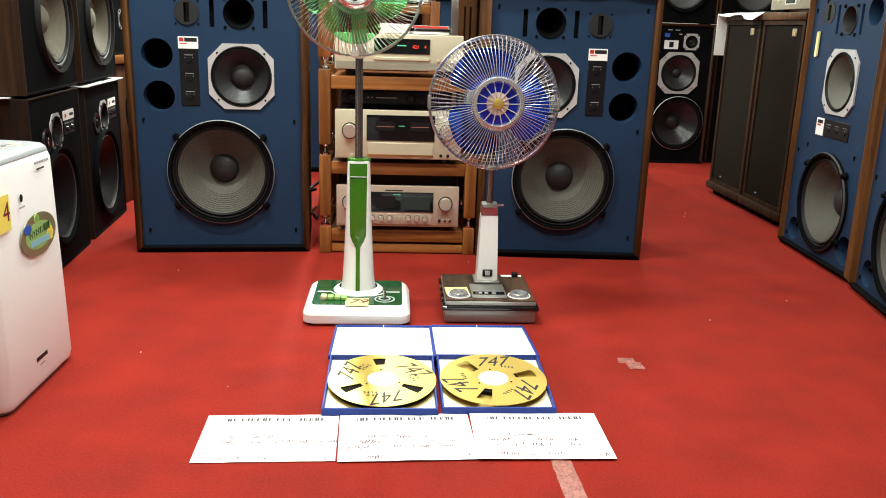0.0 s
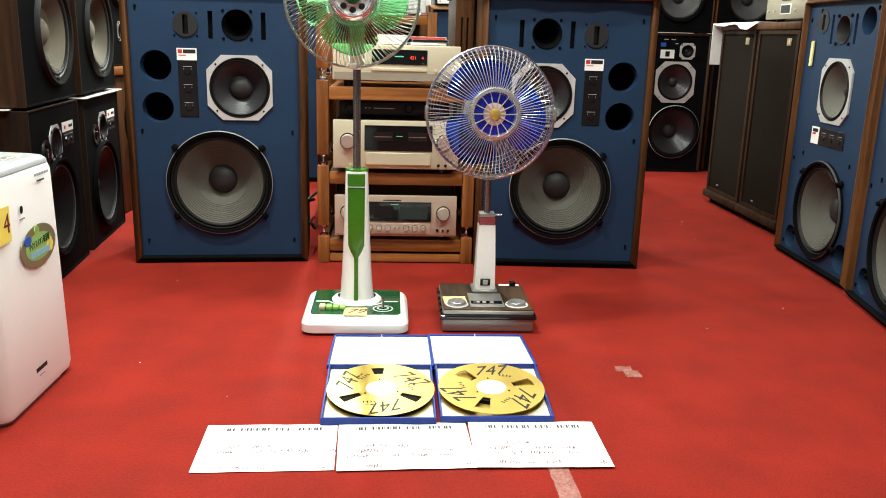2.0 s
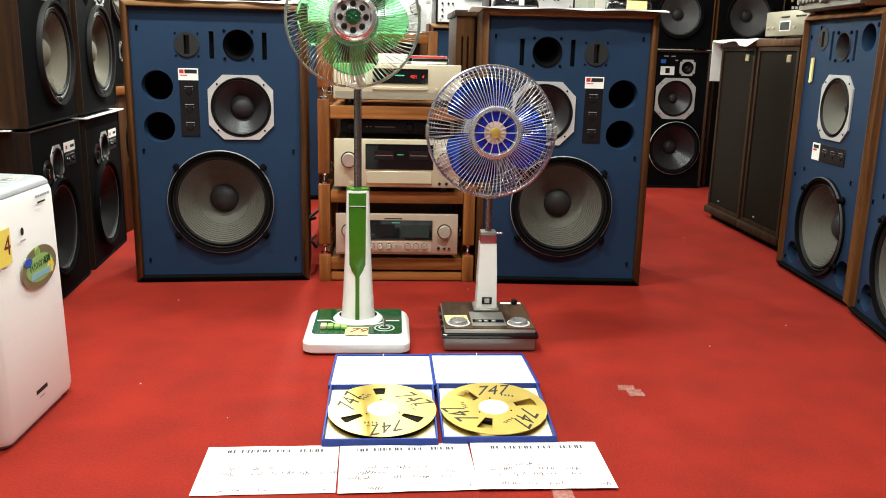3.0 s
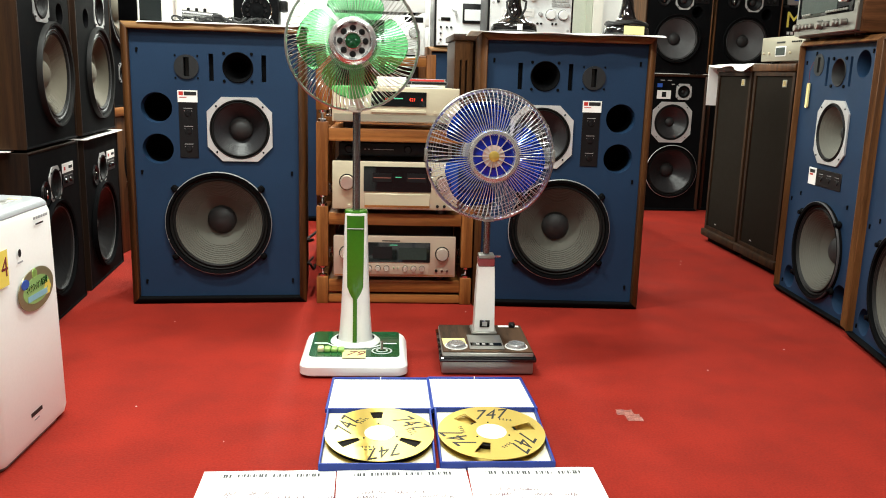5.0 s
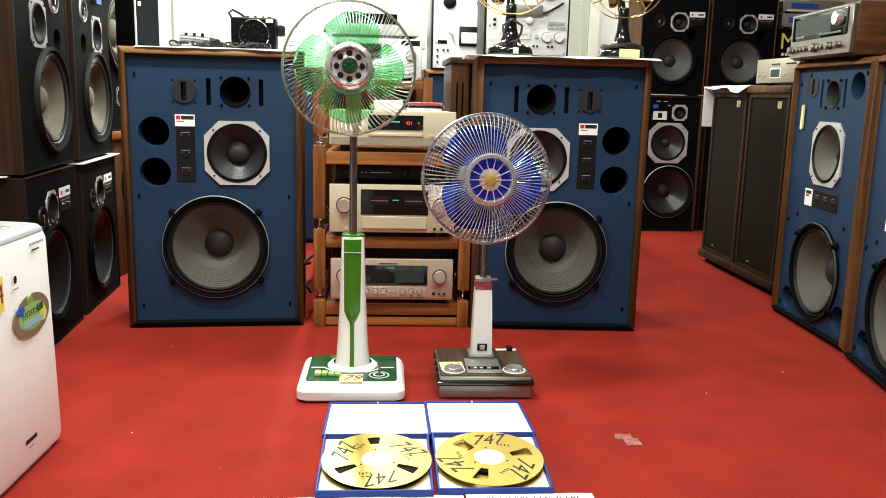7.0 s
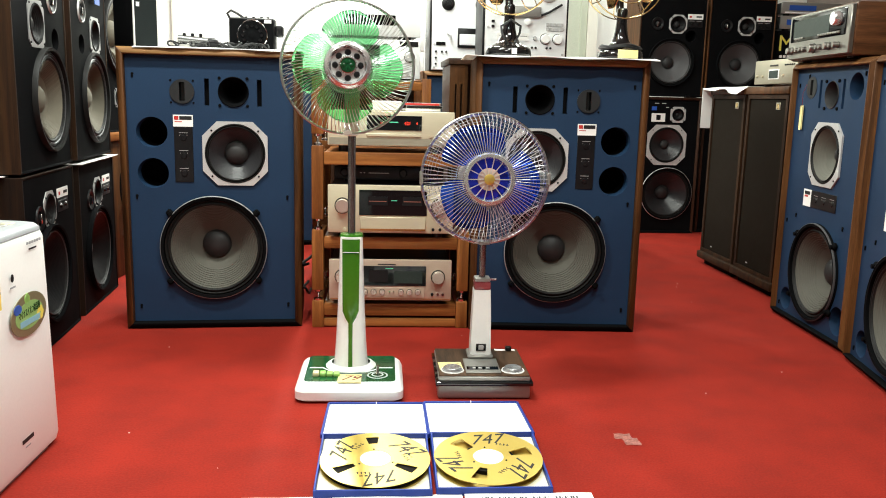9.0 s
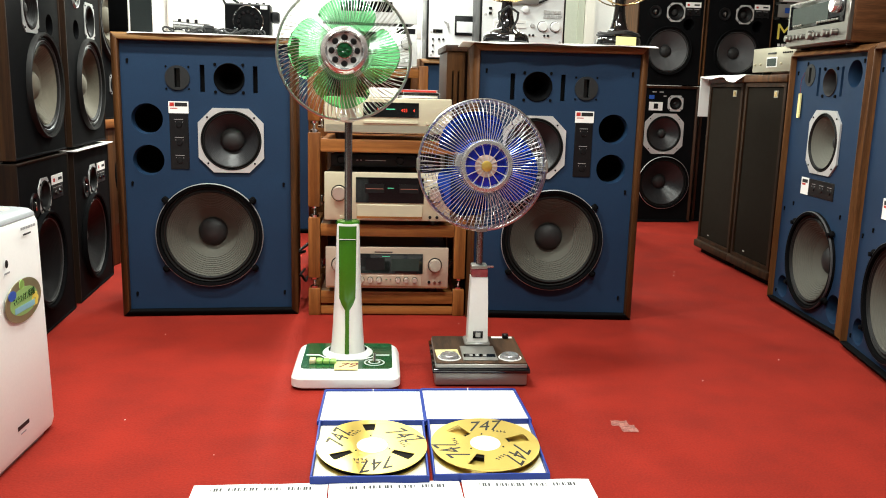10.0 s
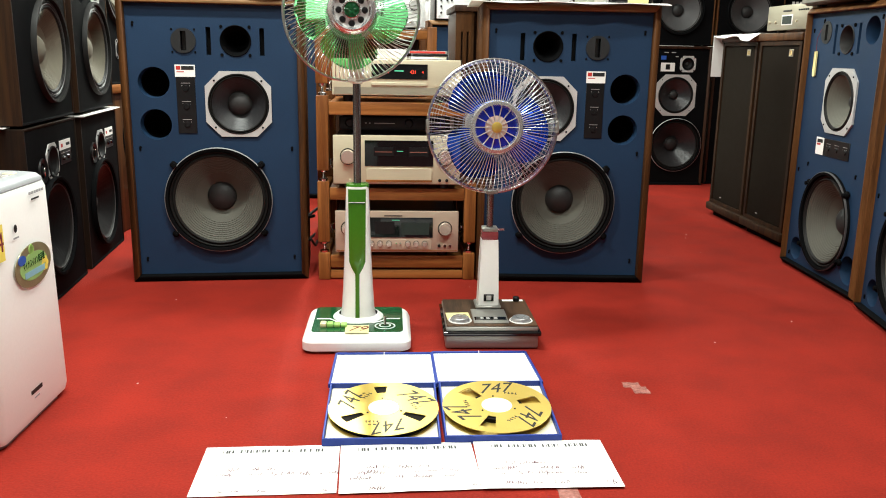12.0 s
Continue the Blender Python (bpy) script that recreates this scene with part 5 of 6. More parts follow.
for rr, hh in ((0.19, -0.026), (0.181, -0.038), (0.172, -0.044), (0.163, -0.049), (0.152, -0.053), (0.14, -0.057)):
    part("guard_ring", tube([HB @ Vector(p) for p in ring_pts(rr, hh)], 0.0008, 5, closed=True), WIRE, rg)
hubr = part("hub_ring", lathe([(0.079, 0.055), (0.079, 0.064), (0.075, 0.070), (0.066, 0.071), (0.062, 0.064), (0.061, 0.055)], HB, 56), HUBC, fg, "silver hub ring with fine teeth")
tooth = None
for i in range(72):
    mm = HB @ Matrix.Rotation(2 * math.pi * i / 72, 4, "Z")
    if tooth is None:
        tooth = part("tooth", box(-0.0012, 0.0012, 0.077, 0.081, 0.055, 0.064), SILVF, hubr)
        tooth.matrix_basis = mm
    else:
        o = new("tooth", tooth.data)
        o.parent, o.matrix_basis = hubr, mm
part("hub_disc", lathe([(0.061, 0.048), (0.034, 0.052), (0.033, 0.056)], HB, 48), BHUB, fg, "deep blue hub disc")
part("hub_centre", lathe([(0.034, 0.052), (0.033, 0.058), (0.016, 0.061), (0, 0.061)], HB, 40), PINKCL, fg, "pale gold clear centre")
part("hub_boss", lathe([(0.016, 0.060), (0.0155, 0.067), (0.010, 0.069), (0, 0.068)], HB, 28), GOLD, fg, "brass boss")
sp0 = None
for i in range(14):
    mm = HB @ Matrix.Rotation(2 * math.pi * i / 14, 4, "Z")
    if sp0 is None:
        sp0 = part("spoke", box(0.016, 0.063, -0.0012, 0.0012, 0.058, 0.0625), SILVER, fg)
        sp0.matrix_basis = mm
    else:
        o = new("spoke", sp0.data)
        o.parent, o.matrix_basis = fg, mm
prop = part("propeller_hub", lathe([(0, 0.03), (0.03, 0.028), (0.038, 0.015), (0.038, -0.02)], HB, 32), BHUB, bf)
bl = None
for i in range(3):
    mm = HB @ at(0, 0, 0.002) @ Matrix.Rotation(2 * math.pi / 3 * i + 1.78, 4, "Z")
    if bl is None:
        bl = part("blade", blade(0.03, 0.168, 0.84, 0.16), BBLADE, prop, "clear blue plastic blade", smooth=60)
        bl.matrix_basis = mm
    else:
        o = new("blade", bl.data)
        o.parent, o.matrix_basis = prop, mm
for sx in (-1, 1):
    part("clip", box(-0.004, 0.006, -0.02, 0.02, -0.016, 0.006, 0.002, 1, m=HB @ at(sx * RB, 0, 0)), SILVF, fg)
part("clip", box(-0.018, 0.018, -0.005, 0.005, -0.016, 0.008, 0.002, 1, m=HB @ at(0, -RB, 0)), SILVF, fg)

# ---- dehumidifier ----
ap = thing("dehumidifier", pose(-0.962, 1.4545, 0, 0, 0, 84.6), "white upright dehumidifier with grey top and round sticker", "appliance")
W2 = 0.172
bodyb = bmesh.new()
lv = [(0.012, 0.004), (0.03, 0.0), (0.538, 0.006), (0.552, 0.010)]
rings = [[bodyb.verts.new((x, y, z)) for x, y in rounded(-W2 + d, 0.0 + d, W2 + 0.020 - d, 0.24 - d, 0.026, 7)] for z, d in lv]
for a, b in zip(rings, rings[1:]):
    for i in range(len(a)):
        bodyb.faces.new([a[i], a[(i + 1) % len(a)], b[(i + 1) % len(a)], b[i]])
bodyb.faces.new(rings[0][::-1])
bodyb.faces.new(rings[-1])
part("body", bodyb, WHITE, ap)
capb = bmesh.new()
lv = [(0.5535, 0.010), (0.561, 0.011), (0.569, 0.018), (0.572, 0.03)]
rings = [[capb.verts.new((x, y, z + 0.006 * max(0, y) / 0.24)) for x, y in rounded(-W2 + d, d, W2 + 0.020 - d, 0.24 - d, 0.026, 7)] for z, d in lv]
for a, b in zip(rings, rings[1:]):
    for i in range(len(a)):
        capb.faces.new([a[i], a[(i + 1) % len(a)], b[(i + 1) % len(a)], b[i]])
capb.faces.new(rings[0][::-1])
capb.faces.new(rings[-1])
cap_ = part("top_cover", capb, GREYTOP, ap, "grey plastic top with controls")
for k in range(3):
    part("control_key", box(0.03 + k * 0.035, 0.055 + k * 0.035, 0.05, 0.075, 0.566, 0.576, 0.002, 1), CREAMKEY if k == 2 else SILVF, cap_)
part("control_strip", box(-0.13, 0.0, 0.05, 0.09, 0.566, 0.5755, 0.002, 1), SATIN, cap_)
part("base_plinth", plate(rounded(-W2 + 0.012, 0.012, W2 - 0.012, 0.228, 0.03), (), 0.0125, at(0, 0, 0.0125)), GREYTOP, ap)
stk = part("sticker", lathe([(0, 0.0012), (0.092, 0.0012), (0.0925, 0.0)], front(0.052, 0.0, 0.370), 48, sy=0.55), OLIVE, ap, "oval bronze and green sticker")
part("sticker_field", lathe([(0, 0.0018), (0.07, 0.0018), (0.0702, 0.001)], front(0.053, 0.0, 0.368), 40, sy=0.46), LEAFP, stk)
part("sticker_band", box(0.003, 0.105, -0.0024, -0.0016, 0.346, 0.360), CYANP, stk)
part("sticker_dot", lathe([(0, 0.0021), (0.019, 0.0021), (0.0195, 0.0012)], front(-0.004, 0.0, 0.392), 24, sy=0.6), BLUEP, stk)
for a in range(6):
    part("sticker_petal", lathe([(0, 0.0022), (0.0078, 0.0022), (0.008, 0.0012)], front(0.108 + 0.0105 * math.cos(math.pi / 3 * a), 0.0, 0.360 + 0.0105 * math.sin(math.pi / 3 * a)), 12), YELLOW, stk)
for a, ln_ in ((60, 0.011), (90, 0.014), (120, 0.011)):
    part("sticker_leaf", lathe([(0, 0.0021), (ln_ * 0.62, 0.0021), (ln_ * 0.64, 0.0012)], front(0.045 + 0.012 * math.cos(radians(a)), 0.0, 0.400 + 0.009 * math.sin(radians(a))), 12, sy=1.4), LIMEKEY, stk)
lettering("マイナスイオン除湿機", 0.0155, front(0.052, -0.0026, 0.377) @ Matrix.Rotation(radians(3), 4, "Z") @ Matrix.Diagonal((0.72, 1.35, 1, 1)), GREEN, stk, "sticker_print")
bars(ap, [(-0.022, 0.073, 0.036, 0.083)], 0.0, INK, "maker_bar")
bars(ap, [(-0.008, 0.060, 0.018, 0.063)], 0.0, GREYTOP, "model_bar")
part("droplet_mark", lathe([(0, 0.0008), (0.007, 0.0008), (0.0072, 0)], front(-0.017, 0, 0.470), 20, sy=1.3), SATIN, ap)
bars(ap, [(-0.03, 0.447, -0.004, 0.451)], 0.0, GREYTOP, "model_bar")
for k in range(6):
    bars(ap, [(0.065 + k * 0.013, 0.532, 0.075 + k * 0.013, 0.538)], 0.001, GREYTOP, "print_bar")
bars(ap, [(0.075, 0.518, 0.115, 0.522)], 0.001, SATIN, "print_bar")
nt_ = part("price_note", box(-0.150, -0.076, -0.0012, -0.0004, 0.412, 0.492), YELLOW, ap, "yellow price note with red handwriting")
lettering("4", 0.062, front(-0.092, -0.0014, 0.452), REDINK, nt_, "handwriting")

# ---- tape reels in their boxes ----
def reel_box(m, label):
    r = thing("reel_box", m, label, "box", "reel boxes")
    w, d, h0, h1 = 0.1345, 0.276, 0.020, 0.040
    def wedge(x0, x1, y0, y1, mt, nm, lift=0.0):
        bm = bmesh.new()
        vs = [bm.verts.new((x, y, z)) for z in (0, 1) for x, y in ((x0, y0), (x1, y0), (x1, y1), (x0, y1))]
        for v in vs[4:]:
            v.co.z = h0 + (h1 - h0) * v.co.y / d + lift
        for f in ((0, 1, 2, 3), (4, 5, 6, 7), (0, 1, 5, 4), (1, 2, 6, 5), (2, 3, 7, 6), (3, 0, 4, 7)):
            bm.faces.new([vs[i] for i in f])
        bmesh.ops.bevel(bm, geom=bm.edges[:], offset=0.0012, segments=1, affect="EDGES")
        return part(nm, bm, mt, r)
    t = 0.005
    wedge(-w, w, 0, t, BOXBLUE, "tray_wall")
    wedge(-w, w, d - t, d, BOXBLUE, "tray_wall")
    wedge(-w, -w + t, t, d - t, BOXBLUE, "tray_wall")
    wedge(w - t, w, t, d - t, BOXBLUE, "tray_wall")
    wedge(-w + t, w - t, t, d - t, TRAYP, "tray_floor", -0.013)
    lid = bmesh.new()
    y0, y1, z0, z1 = d + 0.002, d + 0.284, 0.030, 0.010
    w += 0.003
    vs = [lid.verts.new((x, y, z)) for x, y, z in ((-w, y0, z0 - 0.008), (w, y0, z0 - 0.008), (w, y1, 0.0), (-w, y1, 0.0), (-w, y0, z0), (w, y0, z0), (w, y1, z1), (-w, y1, z1))]
    for f in ((0, 1, 2, 3), (4, 5, 6, 7), (0, 1, 5, 4), (1, 2, 6, 5), (2, 3, 7, 6), (3, 0, 4, 7)):
        lid.faces.new([vs[i] for i in f])
    lo = part("lid", lid, PAPER, r, "white inside of the opened lid")
    part("lid_edge", box(-w, w, y1 - 0.005, y1 + 0.001, 0.0, z1 + 0.006, 0.001, 1), BOXBLUE, lo)
    ln = math.hypot(y1 - y0, z0 - z1)
    tilt = Matrix.Rotation(-math.atan2(z0 - z1, y1 - y0), 4, "X")
    for sx in (-1, 1):
        part("lid_edge", box(sx * w - 0.003, sx * w + 0.003, 0, ln - 0.004, -0.006, 0.006, 0.001, 1, m=at(0, y0, z0) @ tilt), BOXBLUE, lo)
    part("lid_notch", box(-0.0012, 0.0012, y1 - 0.006, y1 + 0.0018, z1 - 0.004, z1 + 0.0066), PAPER, lo)
    part("hinge_strip", box(-w, w, -0.005, 0.006, -0.002, 0.002, m=at(0, y0 + 0.004, z0 + 0.002)), BOXBLUE, lo)
    return r


def slot(a, r0, r1, half):
    """Kidney slot in a reel flange."""
    n = 7
    out = [(r1 * math.cos(a - half + 2 * half * i / n), r1 * math.sin(a - half + 2 * half * i / n)) for i in range(n + 1)]
    return out + [(r0 * math.cos(a + half * 0.92 - 2 * half * 0.92 * i / n), r0 * math.sin(a + half * 0.92 - 2 * half * 0.92 * i / n)) for i in range(n + 1)]


def reel(m, slots, words, label, extra):
    r = thing("tape_reel", m, label, "reel", "gold reels")
    R = 0.1325
    hol = [slot(radians(a), 0.057 + dr, 0.110, radians(h)) for a, dr, h in slots]
    part("flange", plate(circle(0, 0, R, 72), hol + [circle(0, 0, 0.037, 32)], 0.0014, at(0, 0, 0.0155)), GOLD, r, "upper gold flange with three slots")
    part("flange", plate(circle(0, 0, R, 72), [circle(0, 0, 0.037, 32)], 0.0014, at(0, 0, 0.0015)), GOLD, r)
    pack = 0.126 if extra else 0.066
    part("wound_tape", lathe([(0.037, 0.0025), (pack, 0.0025), (pack, 0.012), (0.037, 0.012)], at(0, 0, 0), 56), TAPEPACK, r, "dark wound tape between the flanges")
    part("hub", lathe([(0.037, 0.0), (0.037, 0.0158), (0.034, 0.0162), (0.0, 0.0162)], at(0, 0, 0), 40), PAPER, r, "white hub centre")
    for a in range(3):
        part("rivet", lathe([(0, 0.0022), (0.002, 0.0018), (0.0025, 0)], at(0.046 * math.cos(radians(a * 120 + 95)), 0.046 * math.sin(radians(a * 120 + 95)), 0.0155), 8), SATIN, r)
    for a in words:
        rot = Matrix.Rotation(radians(a), 4, "Z") @ at(0.087, 0.004, 0.0157) @ Matrix.Rotation(radians(-80), 4, "Z")
        lettering("747", 0.066, rot @ Matrix.Diagonal((0.84, 1.08, 1, 1)), INK, r, "number", slant=0.42)
        sub = Matrix.Rotation(radians(a - 31), 4, "Z") @ at(0.074, 0, 0.0157) @ Matrix.Rotation(radians(-68), 4, "Z")
        for k in range(4):
            bm = bmesh.new()
            box(-0.016 + k * 0.009, -0.0135 + k * 0.009, -0.005, 0.005, 0, 0.0003, bm=bm, m=sub @ pose(0, 0, 0, 0, 0, 0))
            box(-0.0135 + k * 0.009, -0.0105 + k * 0.009, -0.001 - 0.003 * (k % 2), 0.001 - 0.003 * (k % 2), 0, 0.0003, bm=bm, m=sub)
            part("maker_bar", bm, INK, r)
        if extra:
            for k in range(2):
                part("maker_bar", box(-0.012 + k * 0.012, -0.004 + k * 0.012, 0.010, 0.016, 0, 0.0003, m=sub), BRASS if k else SATIN, r)
    return r


BL = pose(-0.160, 1.2435, 0, 0, 0, -4.1)
BR = pose(0.1180, 1.2310, 0, 0, 0, -4.0)
reel_box(BL, "opened blue and white reel box lying on red carpet")
reel_box(BR, "opened blue and white reel box lying on red carpet")
tl = pose(0, 0, 0, 4.1, 0, 0)
reel(BL @ at(0.003, 0.137, 0.0185) @ tl, ((95, 0.018, 9), (211, 0.0, 8.5), (329, 0.0, 8.5)), (155, 34, 279), "gold metal tape reel in its open box", True)
reel(BR @ at(0.0, 0.137, 0.0185) @ tl, ((133, 0.0, 11), (15, 0.0, 10), (252, 0.0, 10)), (86, 203, 324), "gold metal tape reel in its open box", False)

# ---- written sheets ----
def written_sheet(cx, cy, z, ang, label, seed, lines):
    rnd = random.Random(seed)
    r = thing("paper_sheet", pose(cx, cy, z, 0, 0, ang), label, "paper", "paper sheets")
    bm = bmesh.new()
    nx, ny = 30, 20
    rows = []
    def hgt(x, y):
        e = max(abs(x) / 0.1485, abs(y) / 0.105)
        return 0.003 * max(0, noise.noise(Vector((x * 9 + seed * 3.1, y * 7, seed)))) + 0.004 * max(0, e - 0.75) * (1 + noise.noise(Vector((x * 14, y * 14, seed + 5.0))))
    for k in (0, 1):
        rows.append([[bm.verts.new((-0.147 + 0.294 * i / nx, -0.105 + 0.21 * j / ny, hgt(-0.147 + 0.294 * i / nx, -0.105 + 0.21 * j / ny) + 0.0004 * k)) for i in range(nx + 1)] for j in range(ny + 1)])
        for j in range(ny):
            for i in range(nx):
                bm.faces.new([rows[k][j][i], rows[k][j][i + 1], rows[k][j + 1][i + 1], rows[k][j + 1][i]])
    rim = [(0, i) for i in range(nx)] + [(j, nx) for j in range(ny)] + [(ny, i) for i in range(nx, 0, -1)] + [(j, 0) for j in range(ny, 0, -1)]
    for a, b in zip(rim, rim[1:] + rim[:1]):
        bm.faces.new([rows[0][a[0]][a[1]], rows[0][b[0]][b[1]], rows[1][b[0]][b[1]], rows[1][a[0]][a[1]]])
    part("leaf", bm, PAPER, r)
    def stroke(bm_, x0, y0, x1, y1, w):
        n = max(1, int(math.hypot(x1 - x0, y1 - y0) / 0.006))
        for q in range(n):
            ax, ay = x0 + (x1 - x0) * q / n, y0 + (y1 - y0) * q / n
            bx, by = x0 + (x1 - x0) * (q + 1) / n, y0 + (y1 - y0) * (q + 1) / n
            dx, dy = bx - ax, by - ay
            ln = math.hypot(dx, dy)
            ox, oy = -dy / ln * w / 2, dx / ln * w / 2
            bm_.faces.new([bm_.verts.new((px, py, hgt(px, py) + 0.0009)) for px, py in ((ax - ox, ay - oy), (bx - ox, by - oy), (bx + ox, by + oy), (ax + ox, ay + oy))])
    hb = bmesh.new()
    x = -0.107
    for k in range(17):
        w = 0.0118
        if k not in (2, 8, 12):
            y0_, y1_, xr = 0.0755, 0.0895, x + w * 0.68
            slim, bold = 0.0016, 0.0042
            stroke(hb, x, y0_, x, y1_, slim if k in (0, 5, 6, 14, 15) else bold)
            stroke(hb, xr, y0_, xr, y1_, slim if k in (3, 9, 10, 11) else bold)
        x += w + 0.0012
    tagged(part("heading_print", hb, GREYINK, r, smooth=0), kind="stuff")
    sb = bmesh.new()
    for y, x0, x1 in ((0.068, -0.045, 0.115), (0.061, -0.02, 0.03), (-0.052, -0.08, 0.10), (-0.060, -0.02, 0.06), (0.026, -0.11, -0.07)):
        x = x0
        while x < x1:
            w = rnd.uniform(0.004, 0.012)
            stroke(sb, x, y, min(x + w, x1), y, 0.0009)
            x += w + rnd.uniform(0.003, 0.010)
    tagged(part("small_print", sb, GREYTOP, r, smooth=0), kind="stuff")
    pb = bmesh.new()
    for y, x0, x1 in lines:
        x = x0
        while x < x1:
            for q in range(rnd.randint(2, 6)):
                h = rnd.choice((0.004, 0.005, 0.006, 0.011, 0.013))
                lean = rnd.uniform(0.001, 0.004)
                yb_ = y + rnd.uniform(-0.0015, 0.0015) - (0.005 if rnd.random() < 0.15 else 0)
                stroke(pb, x, yb_, x + lean, y + h, rnd.uniform(0.0011, 0.0022))
                stroke(pb, x + lean, y + h * rnd.uniform(0.3, 1), x + rnd.uniform(0.004, 0.008), yb_ + rnd.uniform(0, 0.002), rnd.uniform(0.0009, 0.0018))
                x += rnd.uniform(0.0045, 0.0075)
            x += rnd.uniform(0.006, 0.026)
    tagged(part("pen_scribble", pb, PENINK, r, smooth=0), kind="stuff")
    fr_ = bmesh.new()
    for a, b in (((-0.141, 0.098), (0.141, 0.098)), ((0.141, 0.098), (0.141, -0.098))):
        stroke(fr_, *a, *b, 0.0005)
    part("border_line", fr_, GREYTOP, r, smooth=0)
    return r


written_sheet(-0.405, 1.158, 0.0006, -2.6, "white form sheet with red handwriting on the carpet", 3,
              ((-0.002, -0.085, -0.052), (-0.002, -0.040, -0.015), (-0.002, -0.006, 0.016), (-0.024, -0.105, -0.092), (-0.024, -0.038, -0.012), (-0.024, 0.008, 0.03), (-0.024, 0.068, 0.13), (-0.094, -0.095, -0.055), (-0.094, -0.045, 0.0), (-0.094, 0.118, 0.124)))
written_sheet(-0.108, 1.139, 0.0022, -2.0, "white form sheet with red handwriting overlapping another", 4,
              ((-0.002, -0.090, -0.07), (-0.002, -0.055, -0.03), (-0.002, -0.02, 0.015), (-0.002, 0.022, 0.04), (-0.024, -0.108, -0.088), (-0.024, -0.075, -0.04), (-0.024, 0.012, 0.017), (-0.024, 0.038, 0.09), (-0.047, -0.125, -0.118), (-0.047, -0.105, -0.065), (-0.047, -0.028, -0.022), (-0.047, 0.008, 0.02), (-0.047, 0.032, 0.08), (-0.091, -0.085, -0.04), (-0.09, 0.122, 0.13)))
written_sheet(0.187, 1.121, 0.0038, -3.9, "white form sheet with red handwriting and curled corner", 5,
              ((0.0, -0.085, -0.075), (0.0, -0.055, -0.036), (0.0, -0.024, -0.008), (-0.022, -0.115, -0.105), (-0.022, -0.092, -0.062), (-0.022, -0.012, 0.002), (-0.022, 0.02, 0.064), (-0.044, -0.10, -0.08), (-0.044, -0.07, -0.055), (-0.044, -0.044, -0.018), (-0.044, 0.016, 0.07), (-0.086, -0.096, -0.09), (-0.086, -0.078, -0.05), (-0.086, -0.038, 0.03), (-0.088, 0.115, 0.125)))


def tape_piece(cx, cy, w, h, ang, seed, label):
    bm = bmesh.new()
    nx, ny = 14, 14
    rows = []
    for k in (0, 1):
        g = []
        for j in range(ny + 1):
            line = []
            for i in range(nx + 1):
                x, y = -w / 2 + w * i / nx, -h / 2 + h * j / ny
                q = noise.noise(Vector((x * 60 + seed, y * 60, seed)))
                ed = 0.004 * noise.noise(Vector((x * 50, y * 50, seed + 4.0)))
                line.append(bm.verts.new((x + ed, y + ed, 0.0008 + 0.0022 * max(0, q) + 0.0003 * k)))
            g.append(line)
        rows.append(g)
        for j in range(ny):
            for i in range(nx):
                bm.faces.new([g[j][i], g[j][i + 1], g[j + 1][i + 1], g[j + 1][i]])
    rim = [(0, i) for i in range(nx)] + [(j, nx) for j in range(ny)] + [(ny, i) for i in range(nx, 0, -1)] + [(j, 0) for j in range(ny, 0, -1)]
    for a, b in zip(rim, rim[1:] + rim[:1]):
        bm.faces.new([rows[0][a[0]][a[1]], rows[0][b[0]][b[1]], rows[1][b[0]][b[1]], rows[1][a[0]][a[1]]])
    ob = part("tape_strip", bm, TAPE)
    ob.matrix_basis = pose(cx, cy, 0, 0, 0, ang)
    return tagged(ob, label, "tape", "tape strips")


tape_piece(0.201, 0.90, 0.044, 0.30, -3, 1.0, "wrinkled clear packing tape stuck along the carpet")
tape_piece(0.545, 1.498, 0.042, 0.046, -4, 2.0, "crumpled scrap of clear tape on the carpet")
tape_piece(0.532, 1.535, 0.046, 0.034, -6, 3.0, "crumpled scrap of clear tape on the carpet")
rnd = random.Random(11)
specks = bmesh.new()
for k in range(16):
    x, y = rnd.uniform(-1.0, 1.5), rnd.uniform(0.8, 3.4)
    s = rnd.uniform(0.0006, 0.0015)
    box(x - s, x + s * rnd.uniform(0.5, 2), y - s, y + s, 0.0003, 0.0015, bm=specks)
tagged(part("lint_specks", specks, PAPER), "tiny white lint specks scattered over the carpet", "lint", kind="stuff")

# ---- things on top of the monitors ----
def top_cloth(m, w, seed, label):
    ob = part("dust_sheet", sheet(-w / 2, w / 2, -0.02, 0.42, MH + 0.0015, 0.012, 0.006, 0.0025, 60, 14, seed), PAPER)
    ob.matrix_basis = m
    return tagged(ob, label, "cloth")


top_cloth(pose(-0.655, 2.692, 0, 0, 0, 0), 0.60, 2.0, "white sheet lying on top of a monitor speaker")
top_cloth(pose(0.60, 2.545, 0, 0, 0, -6.9), 0.72, 6.0, "white wrinkled sheet overhanging a monitor speaker's top")
ZT = MH + 0.009

rad = thing("portable_radio", pose(-0.548, 2.90, ZT, 0, 0, -3), "black portable radio with round ringed speaker and strap", "radio")
part("case", box(-0.092, 0.085, 0, 0.075, 0.0, 0.125, 0.008), SATIN, rad)
part("front_panel", box(-0.086, 0.079, -0.004, 0.004, 0.006, 0.119, 0.003, 1), BLACK, rad)
sp = part("speaker_ring", lathe([(0.054, 0.003), (0.057, 0.007), (0.060, 0.003)], front(-0.002, -0.004, 0.058), 40), CHROME, rad, "chrome speaker ring")
part("speaker_cone", lathe([(0.054, 0.003), (0.03, -0.002), (0.012, 0.001), (0, 0.006)], front(-0.002, -0.004, 0.058), 36), BLACK, rad)
